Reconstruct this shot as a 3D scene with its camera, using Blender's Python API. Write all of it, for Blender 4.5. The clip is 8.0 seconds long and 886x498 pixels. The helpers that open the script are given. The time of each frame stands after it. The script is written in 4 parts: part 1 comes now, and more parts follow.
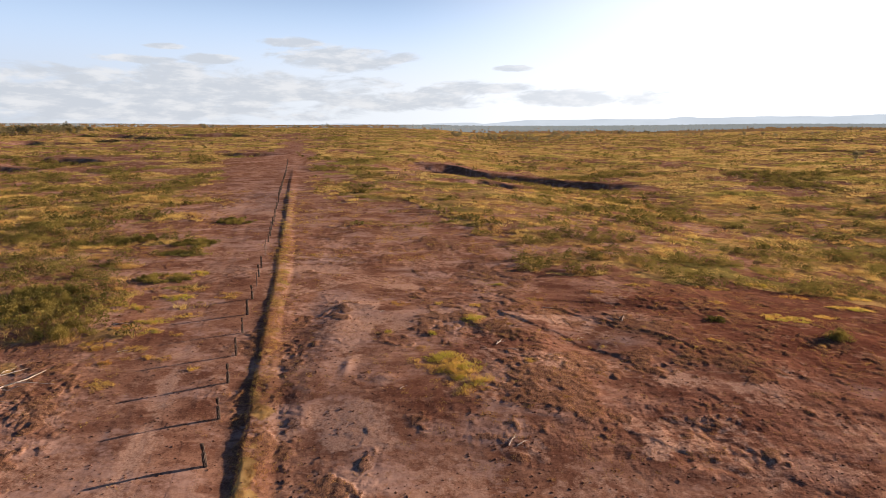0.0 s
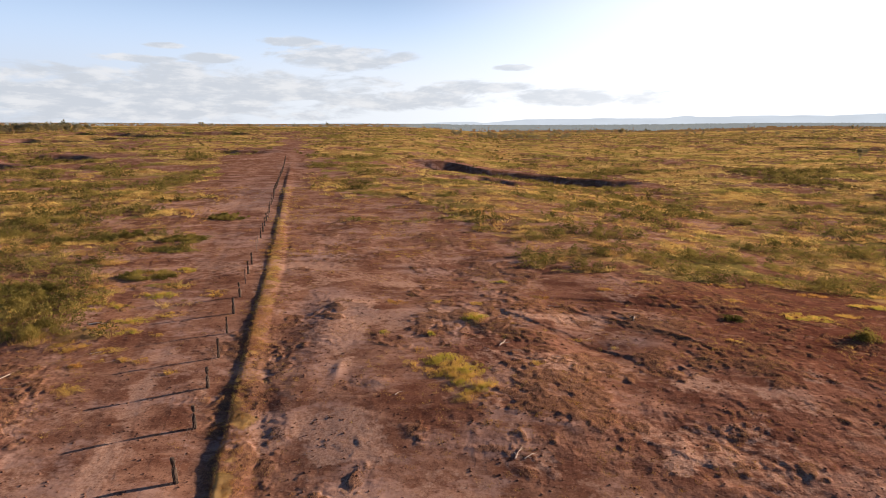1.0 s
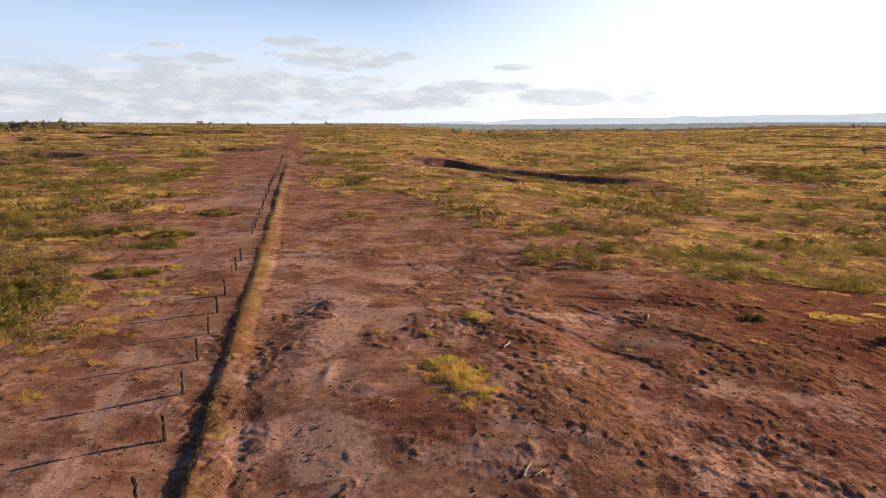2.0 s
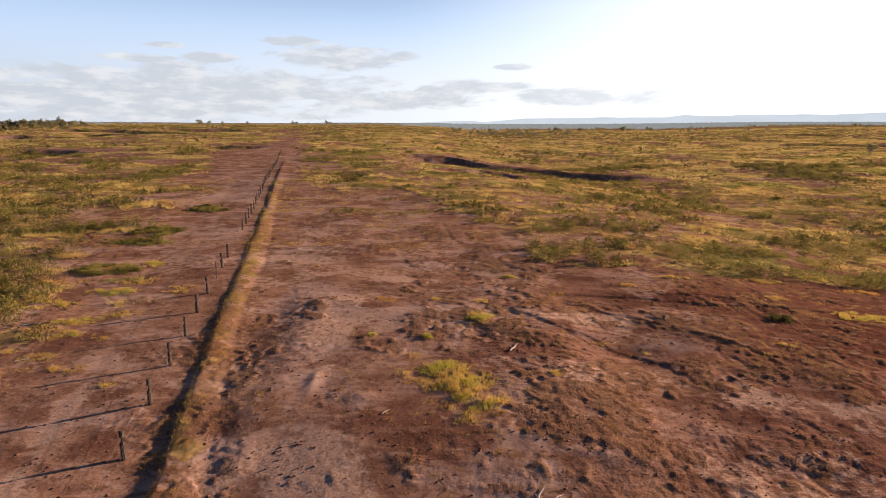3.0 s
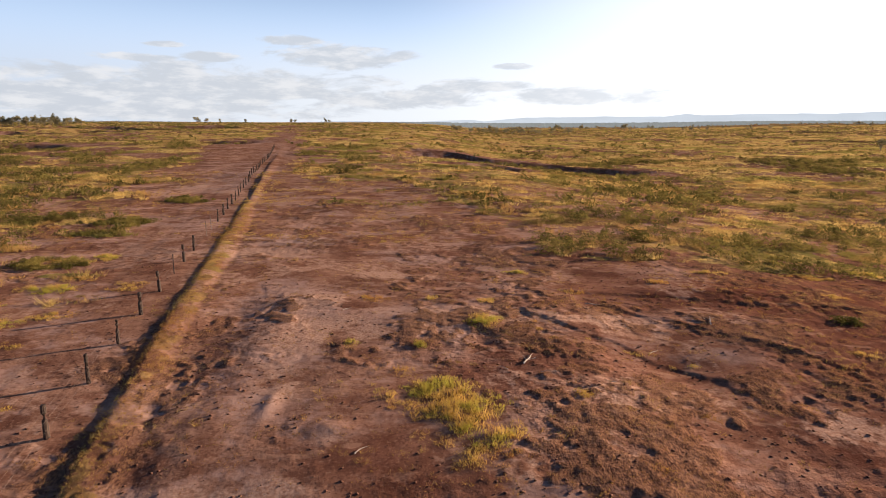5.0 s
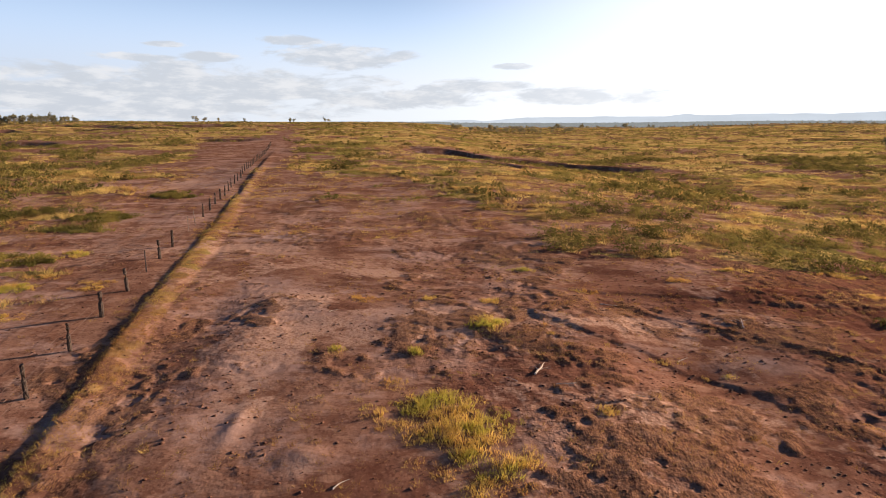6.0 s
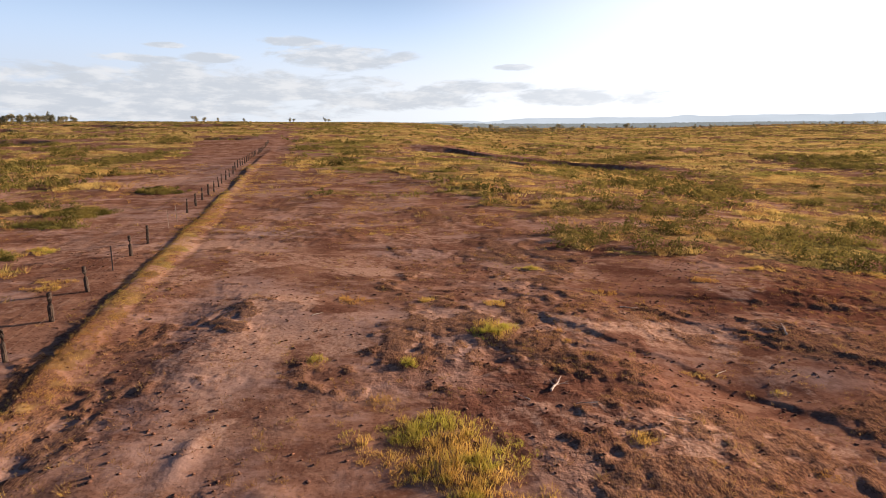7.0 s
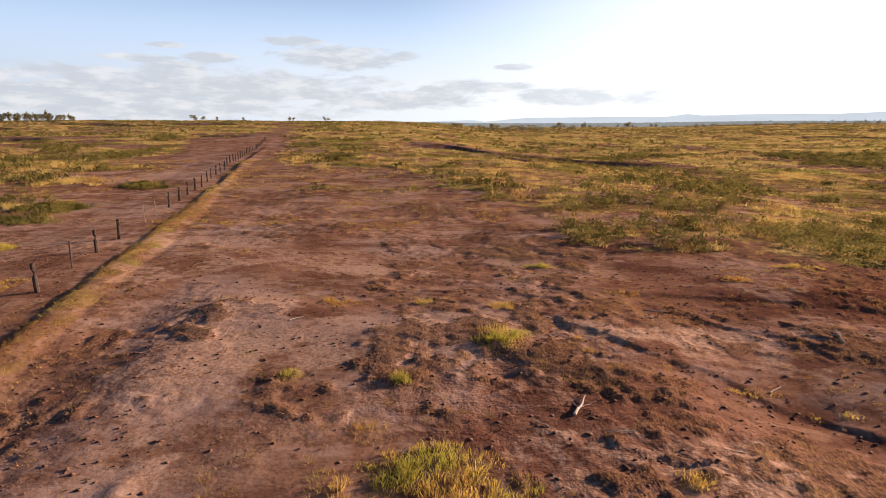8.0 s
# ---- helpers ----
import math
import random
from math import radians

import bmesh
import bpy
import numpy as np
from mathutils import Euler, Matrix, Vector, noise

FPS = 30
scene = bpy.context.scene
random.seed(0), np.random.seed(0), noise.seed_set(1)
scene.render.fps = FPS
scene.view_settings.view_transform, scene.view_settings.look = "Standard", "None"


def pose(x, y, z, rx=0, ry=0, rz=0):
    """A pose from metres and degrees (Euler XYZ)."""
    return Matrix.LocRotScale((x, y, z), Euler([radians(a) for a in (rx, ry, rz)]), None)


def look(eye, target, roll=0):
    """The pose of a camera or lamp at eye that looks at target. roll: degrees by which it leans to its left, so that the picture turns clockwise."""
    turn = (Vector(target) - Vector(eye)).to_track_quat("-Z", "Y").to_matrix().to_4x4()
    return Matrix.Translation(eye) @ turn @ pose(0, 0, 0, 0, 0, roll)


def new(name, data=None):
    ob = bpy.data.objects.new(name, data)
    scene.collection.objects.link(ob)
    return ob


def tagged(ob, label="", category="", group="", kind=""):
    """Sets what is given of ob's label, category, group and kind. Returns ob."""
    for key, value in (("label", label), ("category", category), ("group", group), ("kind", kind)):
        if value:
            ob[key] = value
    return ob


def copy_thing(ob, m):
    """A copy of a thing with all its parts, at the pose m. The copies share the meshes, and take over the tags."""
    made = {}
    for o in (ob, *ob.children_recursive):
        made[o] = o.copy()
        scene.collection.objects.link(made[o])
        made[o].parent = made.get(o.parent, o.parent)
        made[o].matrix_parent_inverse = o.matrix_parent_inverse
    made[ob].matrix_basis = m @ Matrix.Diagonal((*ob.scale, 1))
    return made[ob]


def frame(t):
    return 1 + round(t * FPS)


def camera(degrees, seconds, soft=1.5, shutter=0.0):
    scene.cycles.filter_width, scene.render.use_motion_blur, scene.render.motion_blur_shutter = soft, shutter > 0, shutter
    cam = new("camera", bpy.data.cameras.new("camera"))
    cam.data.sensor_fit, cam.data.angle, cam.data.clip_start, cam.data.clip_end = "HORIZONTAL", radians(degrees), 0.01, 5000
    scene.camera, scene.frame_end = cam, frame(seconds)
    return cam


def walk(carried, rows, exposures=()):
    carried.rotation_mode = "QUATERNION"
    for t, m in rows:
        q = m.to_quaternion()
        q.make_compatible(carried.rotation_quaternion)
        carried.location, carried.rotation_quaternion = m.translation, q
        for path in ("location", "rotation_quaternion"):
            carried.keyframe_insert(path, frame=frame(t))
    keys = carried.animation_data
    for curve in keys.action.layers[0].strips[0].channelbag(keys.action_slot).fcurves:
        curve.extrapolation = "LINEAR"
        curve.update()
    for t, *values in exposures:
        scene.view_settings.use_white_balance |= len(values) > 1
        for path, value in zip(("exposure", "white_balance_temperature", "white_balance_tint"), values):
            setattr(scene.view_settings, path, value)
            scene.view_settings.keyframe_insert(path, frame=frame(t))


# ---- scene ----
# ---- camera and walk ----
cam = camera(73.0, 8.0, soft=0.6)
PATH = [
    (0, (0.039, 0.395, 14.667), (0.026, 2.352, 14.255), 0.1),
    (0.5, (0.065, 1.681, 14.216), (0.052, 3.638, 13.804), 0.1),
    (1, (0.068, 3.07, 13.765), (0.055, 5.026, 13.351), 0.1),
    (1.5, (0.059, 4.387, 13.304), (0.047, 6.344, 12.889), 0.1),
    (3, (0.072, 8.826, 11.858), (0.059, 10.782, 11.442), 0.1),
    (3.5, (0.098, 10.261, 11.423), (0.085, 12.217, 11.005), 0.1),
    (4, (0.133, 11.818, 10.941), (0.12, 13.773, 10.523), 0.1),
    (4.5, (0.176, 13.304, 10.487), (0.163, 15.26, 10.069), 0.1),
    (6, (0.219, 17.959, 9.1), (0.207, 19.915, 8.682), 0.1),
    (6.5, (0.246, 19.475, 8.657), (0.233, 21.431, 8.24), 0.1),
    (7, (0.262, 21.098, 8.193), (0.248, 23.054, 7.778), 0.1),
    (7.5, (0.284, 22.594, 7.772), (0.269, 24.55, 7.356), 0.1),
    (8, (0.279, 24.206, 7.337), (0.264, 26.162, 6.921), 0.1),
]
STOPS, KELVIN, TINT = 1.25, 6250, 11
walk(cam, [(t, look(eye, target, roll)) for t, eye, target, roll in PATH], [(0, STOPS, KELVIN, TINT), (8, STOPS, KELVIN, TINT)])

# ---- sky and sun ----
SUN_AZIMUTH, SUN_HEIGHT = 65.0, 12.5          # degrees to the right of +y, and above the horizon
sun = new("sun", bpy.data.lights.new("sun", "SUN"))
sun.data.energy, sun.data.angle, sun.data.color = 5.0, radians(0.6), (1.0, 0.705, 0.49)
az, el = radians(SUN_AZIMUTH), radians(SUN_HEIGHT)
sun.matrix_world = look((60 * math.sin(az), 60 * math.cos(az), 60 * math.tan(el)), (0, 0, 0))


class Nodes:
    """Shortcuts for building a node tree."""

    def __init__(self, tree):
        self.tree = tree
        tree.nodes.clear()

    def add(self, kind):
        return self.tree.nodes.new(kind)

    def link(self, a, b):
        self.tree.links.new(a, b)

    def put(self, socket, v):
        if isinstance(v, bpy.types.NodeSocket):
            self.tree.links.new(v, socket)
        else:
            socket.default_value = v

    def math(self, op, a, b=0.0, c=0.0, clamp=False):
        n = self.add("ShaderNodeMath")
        n.operation, n.use_clamp = op, clamp
        for i, v in enumerate((a, b, c)):
            self.put(n.inputs[i], v)
        return n.outputs[0]

    def step(self, lo, hi, v):
        n = self.add("ShaderNodeMapRange")
        n.interpolation_type = "SMOOTHSTEP"
        self.put(n.inputs["Value"], v)
        self.put(n.inputs["From Min"], lo)
        self.put(n.inputs["From Max"], hi)
        return n.outputs["Result"]

    def mix(self, k, a, b, blend="MIX"):
        n = self.add("ShaderNodeMix")
        n.data_type, n.blend_type = "RGBA", blend
        self.put(n.inputs[0], k)
        self.put(n.inputs[6], (*a, 1) if isinstance(a, tuple) else a)
        self.put(n.inputs[7], (*b, 1) if isinstance(b, tuple) else b)
        return n.outputs[2]

    def noise(self, vector, scale, detail=4.0, rough=0.55, distortion=0.0):
        n = self.add("ShaderNodeTexNoise")
        self.put(n.inputs["Vector"], vector)
        self.put(n.inputs["Scale"], scale)
        self.put(n.inputs["Detail"], detail)
        self.put(n.inputs["Roughness"], rough)
        self.put(n.inputs["Distortion"], distortion)
        return n.outputs["Fac"]

    def attribute(self, name):
        n = self.add("ShaderNodeAttribute")
        n.attribute_name = name
        return n.outputs["Fac"]

    def stretched(self, vector, sx, sy, sz):
        n = self.add("ShaderNodeMapping")
        self.put(n.inputs["Vector"], vector)
        n.inputs["Scale"].default_value = (sx, sy, sz)
        return n.outputs[0]


world = bpy.data.worlds.new("sky")
scene.world = world
world.use_nodes = True
w = Nodes(world.node_tree)
sky = w.add("ShaderNodeTexSky")
sky.sky_type, sky.sun_disc, sky.sun_elevation, sky.sun_rotation = "NISHITA", False, el, az
sky.air_density, sky.dust_density, sky.ozone_density = 0.4, 0.3, 2.0
way = w.add("ShaderNodeTexCoord").outputs["Generated"]
split = w.add("ShaderNodeSeparateXYZ")
w.link(way, split.inputs[0])
turn_angle = w.math("ARCTAN2", split.outputs[0], split.outputs[1])
rise_angle = w.math("ARCSINE", split.outputs[2])
flat = w.add("ShaderNodeCombineXYZ")
w.link(turn_angle, flat.inputs[0])
w.link(w.math("MULTIPLY", rise_angle, 3.6), flat.inputs[1])
# cloud banks: turn, rise, half width, half height, in degrees
BANKS = ((-23.5, 2.9, 20, 1.9), (-32, 1.6, 24, 2.0), (-36, 2.2, 14, 1.5), (-9.8, 5.7, 7.0, 1.2), (-13.6, 6.9, 3.2, 0.5), (-20.5, 5.4, 2.6, 0.45), (-27.0, 5.1, 3.4, 0.4),
         (-24.3, 6.2, 1.9, 0.3), (2.3, 3.1, 5.4, 0.75), (11.5, 2.2, 9.5, 0.9), (5.7, 4.9, 1.9, 0.3), (-4.0, 2.0, 8, 1.0))
bank = -9.0
for a, b, ha, hb in BANKS:
    da = w.math("DIVIDE", w.math("SUBTRACT", turn_angle, radians(a)), radians(ha))
    db = w.math("DIVIDE", w.math("SUBTRACT", rise_angle, radians(b)), radians(hb))
    bank = w.math("MAXIMUM", bank, w.math("SUBTRACT", 1.0, w.math("ADD", w.math("MULTIPLY", da, da), w.math("MULTIPLY", db, db))))
puffs = w.noise(flat.outputs[0], 11.0, 8.0, 0.62, 0.4)
body = w.math("ADD", w.math("MULTIPLY", w.math("MAXIMUM", bank, -1.5), 0.24), w.math("SUBTRACT", puffs, 0.5))
cloud = w.math("MULTIPLY", w.step(-0.02, 0.16, body), 0.85)
lit = w.step(0.42, 0.66, w.noise(flat.outputs[0], 17.0, 5.0, 0.6))
CLOUD_DARK, CLOUD_LIT = (5.3, 5.5, 5.75), (8.4, 8.1, 7.75)
back = w.add("ShaderNodeBackground")
# a thin white haze low in the sky, all round, and brighter towards the sun
sunward = w.math("COSINE", w.math("SUBTRACT", turn_angle, az))
veil = w.math("MULTIPLY", w.step(radians(19), radians(2), rise_angle), w.math("ADD", 0.25, w.math("MULTIPLY", w.step(-0.95, -0.25, sunward), 0.68)))
hazy = w.mix(veil, sky.outputs[0], w.mix(w.step(radians(2), radians(11), rise_angle), w.mix(w.step(-0.25, 0.45, sunward), (6.0, 6.4, 7.0), (8.1, 8.2, 8.3)), (7.0, 8.7, 10.8)))
glare = w.math("MULTIPLY", w.step(0.30, 0.95, sunward), w.step(radians(24), radians(9), rise_angle))
hazy = w.mix(w.math("MULTIPLY", glare, 0.9), hazy, (11.8, 11.7, 11.5))
w.link(w.mix(w.math("MULTIPLY", cloud, w.math("SUBTRACT", 1.0, w.math("MULTIPLY", glare, 0.5))), hazy, w.mix(w.math("MULTIPLY", lit, 0.6), CLOUD_DARK, CLOUD_LIT)), back.inputs["Color"])
back.inputs["Strength"].default_value = 0.05
w.link(back.outputs[0], w.add("ShaderNodeOutputWorld").inputs["Surface"])


# ---- materials ----
def material(name):
    m = bpy.data.materials.new(name)
    m.use_nodes = True
    n = Nodes(m.node_tree)
    n.out = n.add("ShaderNodeOutputMaterial")
    n.place = n.add("ShaderNodeNewGeometry").outputs["Position"]
    return m, n


def finish(n, colour, rough=0.9, bump=None, depth=0.02, metal=0.0, gloss=0.25):
    p = n.add("ShaderNodeBsdfPrincipled")
    n.put(p.inputs["Base Color"], (*colour, 1) if isinstance(colour, tuple) else colour)
    n.put(p.inputs["Roughness"], rough)
    n.put(p.inputs["Metallic"], metal)
    n.put(p.inputs["Specular IOR Level"], gloss)
    if bump is not None:
        b = n.add("ShaderNodeBump")
        b.inputs["Strength"].default_value = 1.0
        b.inputs["Distance"].default_value = depth
        n.link(bump, b.inputs["Height"])
        n.link(b.outputs[0], p.inputs["Normal"])
    n.link(p.outputs[0], n.out.inputs["Surface"])


def ground_material():
    m, n = material("red_earth_and_thatch")
    p = n.place
    cover, pale, wet, dark = n.attribute("cover"), n.attribute("pale"), n.attribute("crust"), n.attribute("dark")
    rough, mound = n.attribute("rough"), n.attribute("mound")
    big, mid, small, grit = n.noise(p, 0.06, 4), n.noise(p, 0.6, 5, 0.62), n.noise(p, 2.4, 4, 0.62), n.noise(p, 9.0, 3, 0.62)
    dust, patch = n.noise(p, 30.0, 2, 0.6), n.noise(p, 0.22, 6, 0.66)
    earth = n.mix(n.step(0.36, 0.64, mid), (0.195, 0.098, 0.065), (0.325, 0.186, 0.128))
    earth = n.mix(n.math("MULTIPLY", n.step(0.45, 0.70, big), 0.5), earth, (0.225, 0.108, 0.062))
    earth = n.mix(n.math("MULTIPLY", n.step(0.50, 0.60, patch), 0.6), earth, (0.105, 0.045, 0.030))
    earth = n.mix(n.math("MULTIPLY", n.step(0.54, 0.62, small), 0.6), earth, (0.095, 0.042, 0.029))
    earth = n.mix(n.math("MULTIPLY", n.step(0.57, 0.64, grit), 0.55), earth, (0.085, 0.042, 0.030))
    earth = n.mix(n.math("MULTIPLY", n.step(0.58, 0.68, dust), 0.35), earth, (0.10, 0.052, 0.036))
    earth = n.mix(n.math("MULTIPLY", n.step(0.43, 0.35, grit), 0.35), earth, (0.42, 0.265, 0.186))
    earth = n.mix(n.math("MULTIPLY", dark, 0.85, clamp=True), earth, n.mix(n.step(0.38, 0.62, mid), (0.088, 0.031, 0.021), (0.190, 0.073, 0.047)))
    # Darker, redder earth where the dark layer and random tone add up.
    dark_mix = n.math("ADD", n.math("MULTIPLY", dark, 0.75), n.math("MULTIPLY", n.math("SUBTRACT", mid, 0.5), 1.2))
    earth = n.mix(n.math("MULTIPLY", n.step(0.34, 0.74, dark_mix), 0.6), earth, n.mix(n.step(0.4, 0.6, small), (0.170, 0.070, 0.044), (0.085, 0.036, 0.025)))
    wash = n.noise(n.stretched(p, 0.55, 1.2, 1.0), 0.9, 5, 0.62, 0.6)
    earth = n.mix(n.math("MULTIPLY", n.step(0.55, 0.63, wash), n.math("SUBTRACT", 0.35, n.math("MULTIPLY", pale, 0.35), clamp=True)), earth, (0.120, 0.052, 0.034))
    earth = n.mix(n.math("MULTIPLY", n.step(0.44, 0.34, wash), 0.45), earth, (0.41, 0.25, 0.172))
    clay = n.mix(n.step(0.4, 0.6, grit), (0.53, 0.36, 0.27), (0.37, 0.225, 0.160))
    edge = n.math("ADD", pale, n.math("MULTIPLY", n.math("SUBTRACT", small, 0.5), 1.5))
    earth = n.mix(n.math("MULTIPLY", n.step(0.32, 0.80, edge), 0.75), earth, clay)
    grey = n.math("ADD", wet, n.math("MULTIPLY", n.math("SUBTRACT", mid, 0.5), 1.8))
    earth = n.mix(n.math("MULTIPLY", n.step(0.40, 0.95, grey), 0.6), earth, n.mix(n.step(0.4, 0.6, small), (0.36, 0.275, 0.255), (0.20, 0.145, 0.130)))
    bleached = n.math("MULTIPLY", n.step(0.50, 0.60, n.noise(n.stretched(p, 0.7, 1.2, 1.0), 0.24, 6, 0.70)), n.math("SUBTRACT", 0.85, n.math("MULTIPLY", dark, 1.4), clamp=True))
    earth = n.mix(n.math("MULTIPLY", bleached, 0.75), earth, n.mix(n.step(0.42, 0.60, small), (0.46, 0.315, 0.262), (0.32, 0.198, 0.153)))
    litter = n.step(0.30, 0.62, n.math("ADD", mound, n.math("MULTIPLY", n.math("SUBTRACT", grit, 0.5), 1.1)))
    fibre = n.mix(n.step(0.42, 0.58, n.noise(n.stretched(p, 1.0, 0.35, 1.0), 22.0, 3, 0.6)), (0.085, 0.043, 0.030), (0.27, 0.145, 0.080))
    earth = n.mix(n.math("MULTIPLY", litter, 0.75), earth, fibre)
    straw = n.mix(n.step(0.42, 0.58, n.noise(p, 0.11, 6, 0.64)), (0.23, 0.140, 0.066), (0.41, 0.285, 0.118))
    straw = n.mix(n.step(0.48, 0.58, n.noise(p, 0.05, 7, 0.66)), straw, (0.18, 0.155, 0.05))
    straw = n.mix(n.math("MULTIPLY", n.step(0.50, 0.60, n.noise(p, 0.8, 4, 0.62)), 0.45), straw, (0.105, 0.055, 0.03))
    k = n.math("ADD", cover, n.math("MULTIPLY", n.math("SUBTRACT", n.noise(p, 0.6, 5, 0.66), 0.5), 1.7))
    colour = n.mix(n.step(0.46, 0.66, k), earth, straw)
    lumps = n.math("ADD", n.math("MULTIPLY", small, 0.55), n.math("ADD", n.math("MULTIPLY", grit, 0.30), n.math("MULTIPLY", dust, 0.04)))
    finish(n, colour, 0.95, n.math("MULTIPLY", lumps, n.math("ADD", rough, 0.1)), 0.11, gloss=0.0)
    return m


def blade_material(name, low, high, dark, glow=0.45, green=None, size=0.35):
    """Leaves and stalks: thin, lit from behind as well as from in front, varied from patch to patch and from blade to blade."""
    m, n = material(name)
    each = n.add("ShaderNodeNewGeometry").outputs["Random Per Island"]
    colour = n.mix(n.step(0.40, 0.60, n.noise(n.place, size, 3)), low, high)
    if green:
        colour = n.mix(n.step(0.50, 0.58, n.noise(n.place, size * 0.35, 4)), colour, green)
        colour = n.mix(n.math("MULTIPLY", n.step(0.54, 0.64, n.noise(n.place, size * 1.2, 3)), 0.5), colour, dark)
    colour = n.mix(n.math("MULTIPLY", n.math("POWER", each, 2.5), 0.5), colour, dark)
    d, t, mix = n.add("ShaderNodeBsdfDiffuse"), n.add("ShaderNodeBsdfTranslucent"), n.add("ShaderNodeMixShader")
    n.link(colour, d.inputs["Color"])
    n.link(colour, t.inputs["Color"])
    mix.inputs[0].default_value = glow
    n.link(d.outputs[0], mix.inputs[1])
    n.link(t.outputs[0], mix.inputs[2])
    n.link(mix.outputs[0], n.out.inputs["Surface"])
    return m


def wood_material(name, a, b, dark, scale=6.0, grain=14.0):
    m, n = material(name)
    q = n.add("ShaderNodeTexCoord").outputs["Object"]
    streak = n.noise(n.stretched(q, grain, grain, 1.2), scale, 5, 0.6)
    colour = n.mix(n.step(0.38, 0.62, streak), a, b)
    colour = n.mix(n.math("MULTIPLY", n.step(0.5, 0.68, n.noise(q, 9.0, 4)), 0.8), colour, dark)
    finish(n, colour, 0.9, streak, 0.012, gloss=0.2)
    return m


def plain_material(name, a, b, scale, rough=0.9, metal=0.0, depth=0.01):
    m, n = material(name)
    q = n.add("ShaderNodeTexCoord").outputs["Object"]
    k = n.noise(q, scale, 5, 0.6)
    finish(n, n.mix(n.step(0.35, 0.65, k), a, b), rough, k, depth, metal)
    return m


def haze_glow_material(name, colour, strength):
    """Very far land: the air's haze is painted in as its own glow."""
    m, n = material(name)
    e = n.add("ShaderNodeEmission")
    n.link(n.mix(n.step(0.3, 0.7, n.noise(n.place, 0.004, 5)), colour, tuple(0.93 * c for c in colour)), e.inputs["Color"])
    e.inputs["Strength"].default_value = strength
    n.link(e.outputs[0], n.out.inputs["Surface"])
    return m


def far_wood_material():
    """Woodland far off: the air's paling is added as a faint grey glow."""
    m, n = material("haze_glow_woodland")
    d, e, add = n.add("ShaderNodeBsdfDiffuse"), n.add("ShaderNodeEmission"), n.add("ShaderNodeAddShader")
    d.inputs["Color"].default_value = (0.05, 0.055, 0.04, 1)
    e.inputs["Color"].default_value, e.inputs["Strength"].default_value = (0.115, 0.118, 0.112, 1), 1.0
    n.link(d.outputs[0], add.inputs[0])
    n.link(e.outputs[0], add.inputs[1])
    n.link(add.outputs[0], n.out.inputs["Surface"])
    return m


EARTH = ground_material()
STRAW = blade_material("dry_grass", (0.50, 0.29, 0.085), (0.60, 0.43, 0.12), (0.20, 0.09, 0.04))
STUBBLE = blade_material("brown_stubble", (0.36, 0.20, 0.09), (0.56, 0.36, 0.15), (0.14, 0.075, 0.045), 0.35)
PLAIN_GRASS = blade_material("plain_grass", (0.52, 0.33, 0.11), (0.76, 0.58, 0.20), (0.13, 0.075, 0.035), glow=0.4, green=(0.25, 0.225, 0.058), size=0.33)
FAR_GRASS = blade_material("far_grass", (0.46, 0.31, 0.115), (0.64, 0.50, 0.19), (0.16, 0.09, 0.045), glow=0.5, green=(0.34, 0.31, 0.08), size=0.14)
LIME = blade_material("yellow_green_grass", (0.62, 0.43, 0.12), (0.44, 0.40, 0.075), (0.36, 0.20, 0.07), 0.5, size=1.1)
SCRUB = blade_material("green_scrub", (0.105, 0.100, 0.028), (0.27, 0.225, 0.062), (0.085, 0.055, 0.030), 0.35)
LEAF = blade_material("gum_leaves", (0.20, 0.19, 0.105), (0.30, 0.27, 0.15), (0.12, 0.11, 0.065), 0.45, size=0.1)
POST_WOOD = wood_material("weathered_post", (0.045, 0.032, 0.026), (0.10, 0.072, 0.055), (0.02, 0.015, 0.013))
BARK = wood_material("bark", (0.14, 0.11, 0.085), (0.26, 0.22, 0.18), (0.06, 0.045, 0.035), 3.0)
DEAD_WOOD = wood_material("bleached_wood", (0.42, 0.36, 0.31), (0.62, 0.56, 0.49), (0.22, 0.17, 0.14), 5.0)
TWIG = blade_material("dead_twigs", (0.30, 0.24, 0.20), (0.58, 0.50, 0.43), (0.14, 0.09, 0.07), 0.05)
STEEL = plain_material("rusty_steel", (0.16, 0.11, 0.085), (0.30, 0.25, 0.22), 25.0, 0.6, 0.7, 0.001)
CLOD = plain_material("earth_clods", (0.09, 0.043, 0.029), (0.19, 0.092, 0.058), 6.0, 0.95, 0.0, 0.03)
HAZE_GLOW = haze_glow_material("haze_glow_hills", (0.285, 0.305, 0.325), 1.0)
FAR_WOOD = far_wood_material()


# ---- the lie of the land ----
def smooth(a, b, v):
    k = np.clip((v - a) / (b - a), 0.0, 1.0)
    return k * k * (3 - 2 * k)


def lattice(ix, iy, seed):
    n = (ix.astype(np.int64) * 374761393 + iy.astype(np.int64) * 668265263 + seed * 974711) & 0x7FFFFFFF
    n = ((n ^ (n >> 13)) * 1274126177) & 0x7FFFFFFF
    return ((n ^ (n >> 16)) & 0xFFFF) / 65535.0


def value(x, y, seed=0):
    """Smooth noise from 0 to 1, one cell a metre."""
    ix, iy = np.floor(x), np.floor(y)
    fx, fy = x - ix, y - iy
    fx, fy = fx * fx * fx * (fx * (fx * 6 - 15) + 10), fy * fy * fy * (fy * (fy * 6 - 15) + 10)
    a, b = lattice(ix, iy, seed), lattice(ix + 1, iy, seed)
    c, d = lattice(ix, iy + 1, seed), lattice(ix + 1, iy + 1, seed)
    return (a + (b - a) * fx) * (1 - fy) + (c + (d - c) * fx) * fy


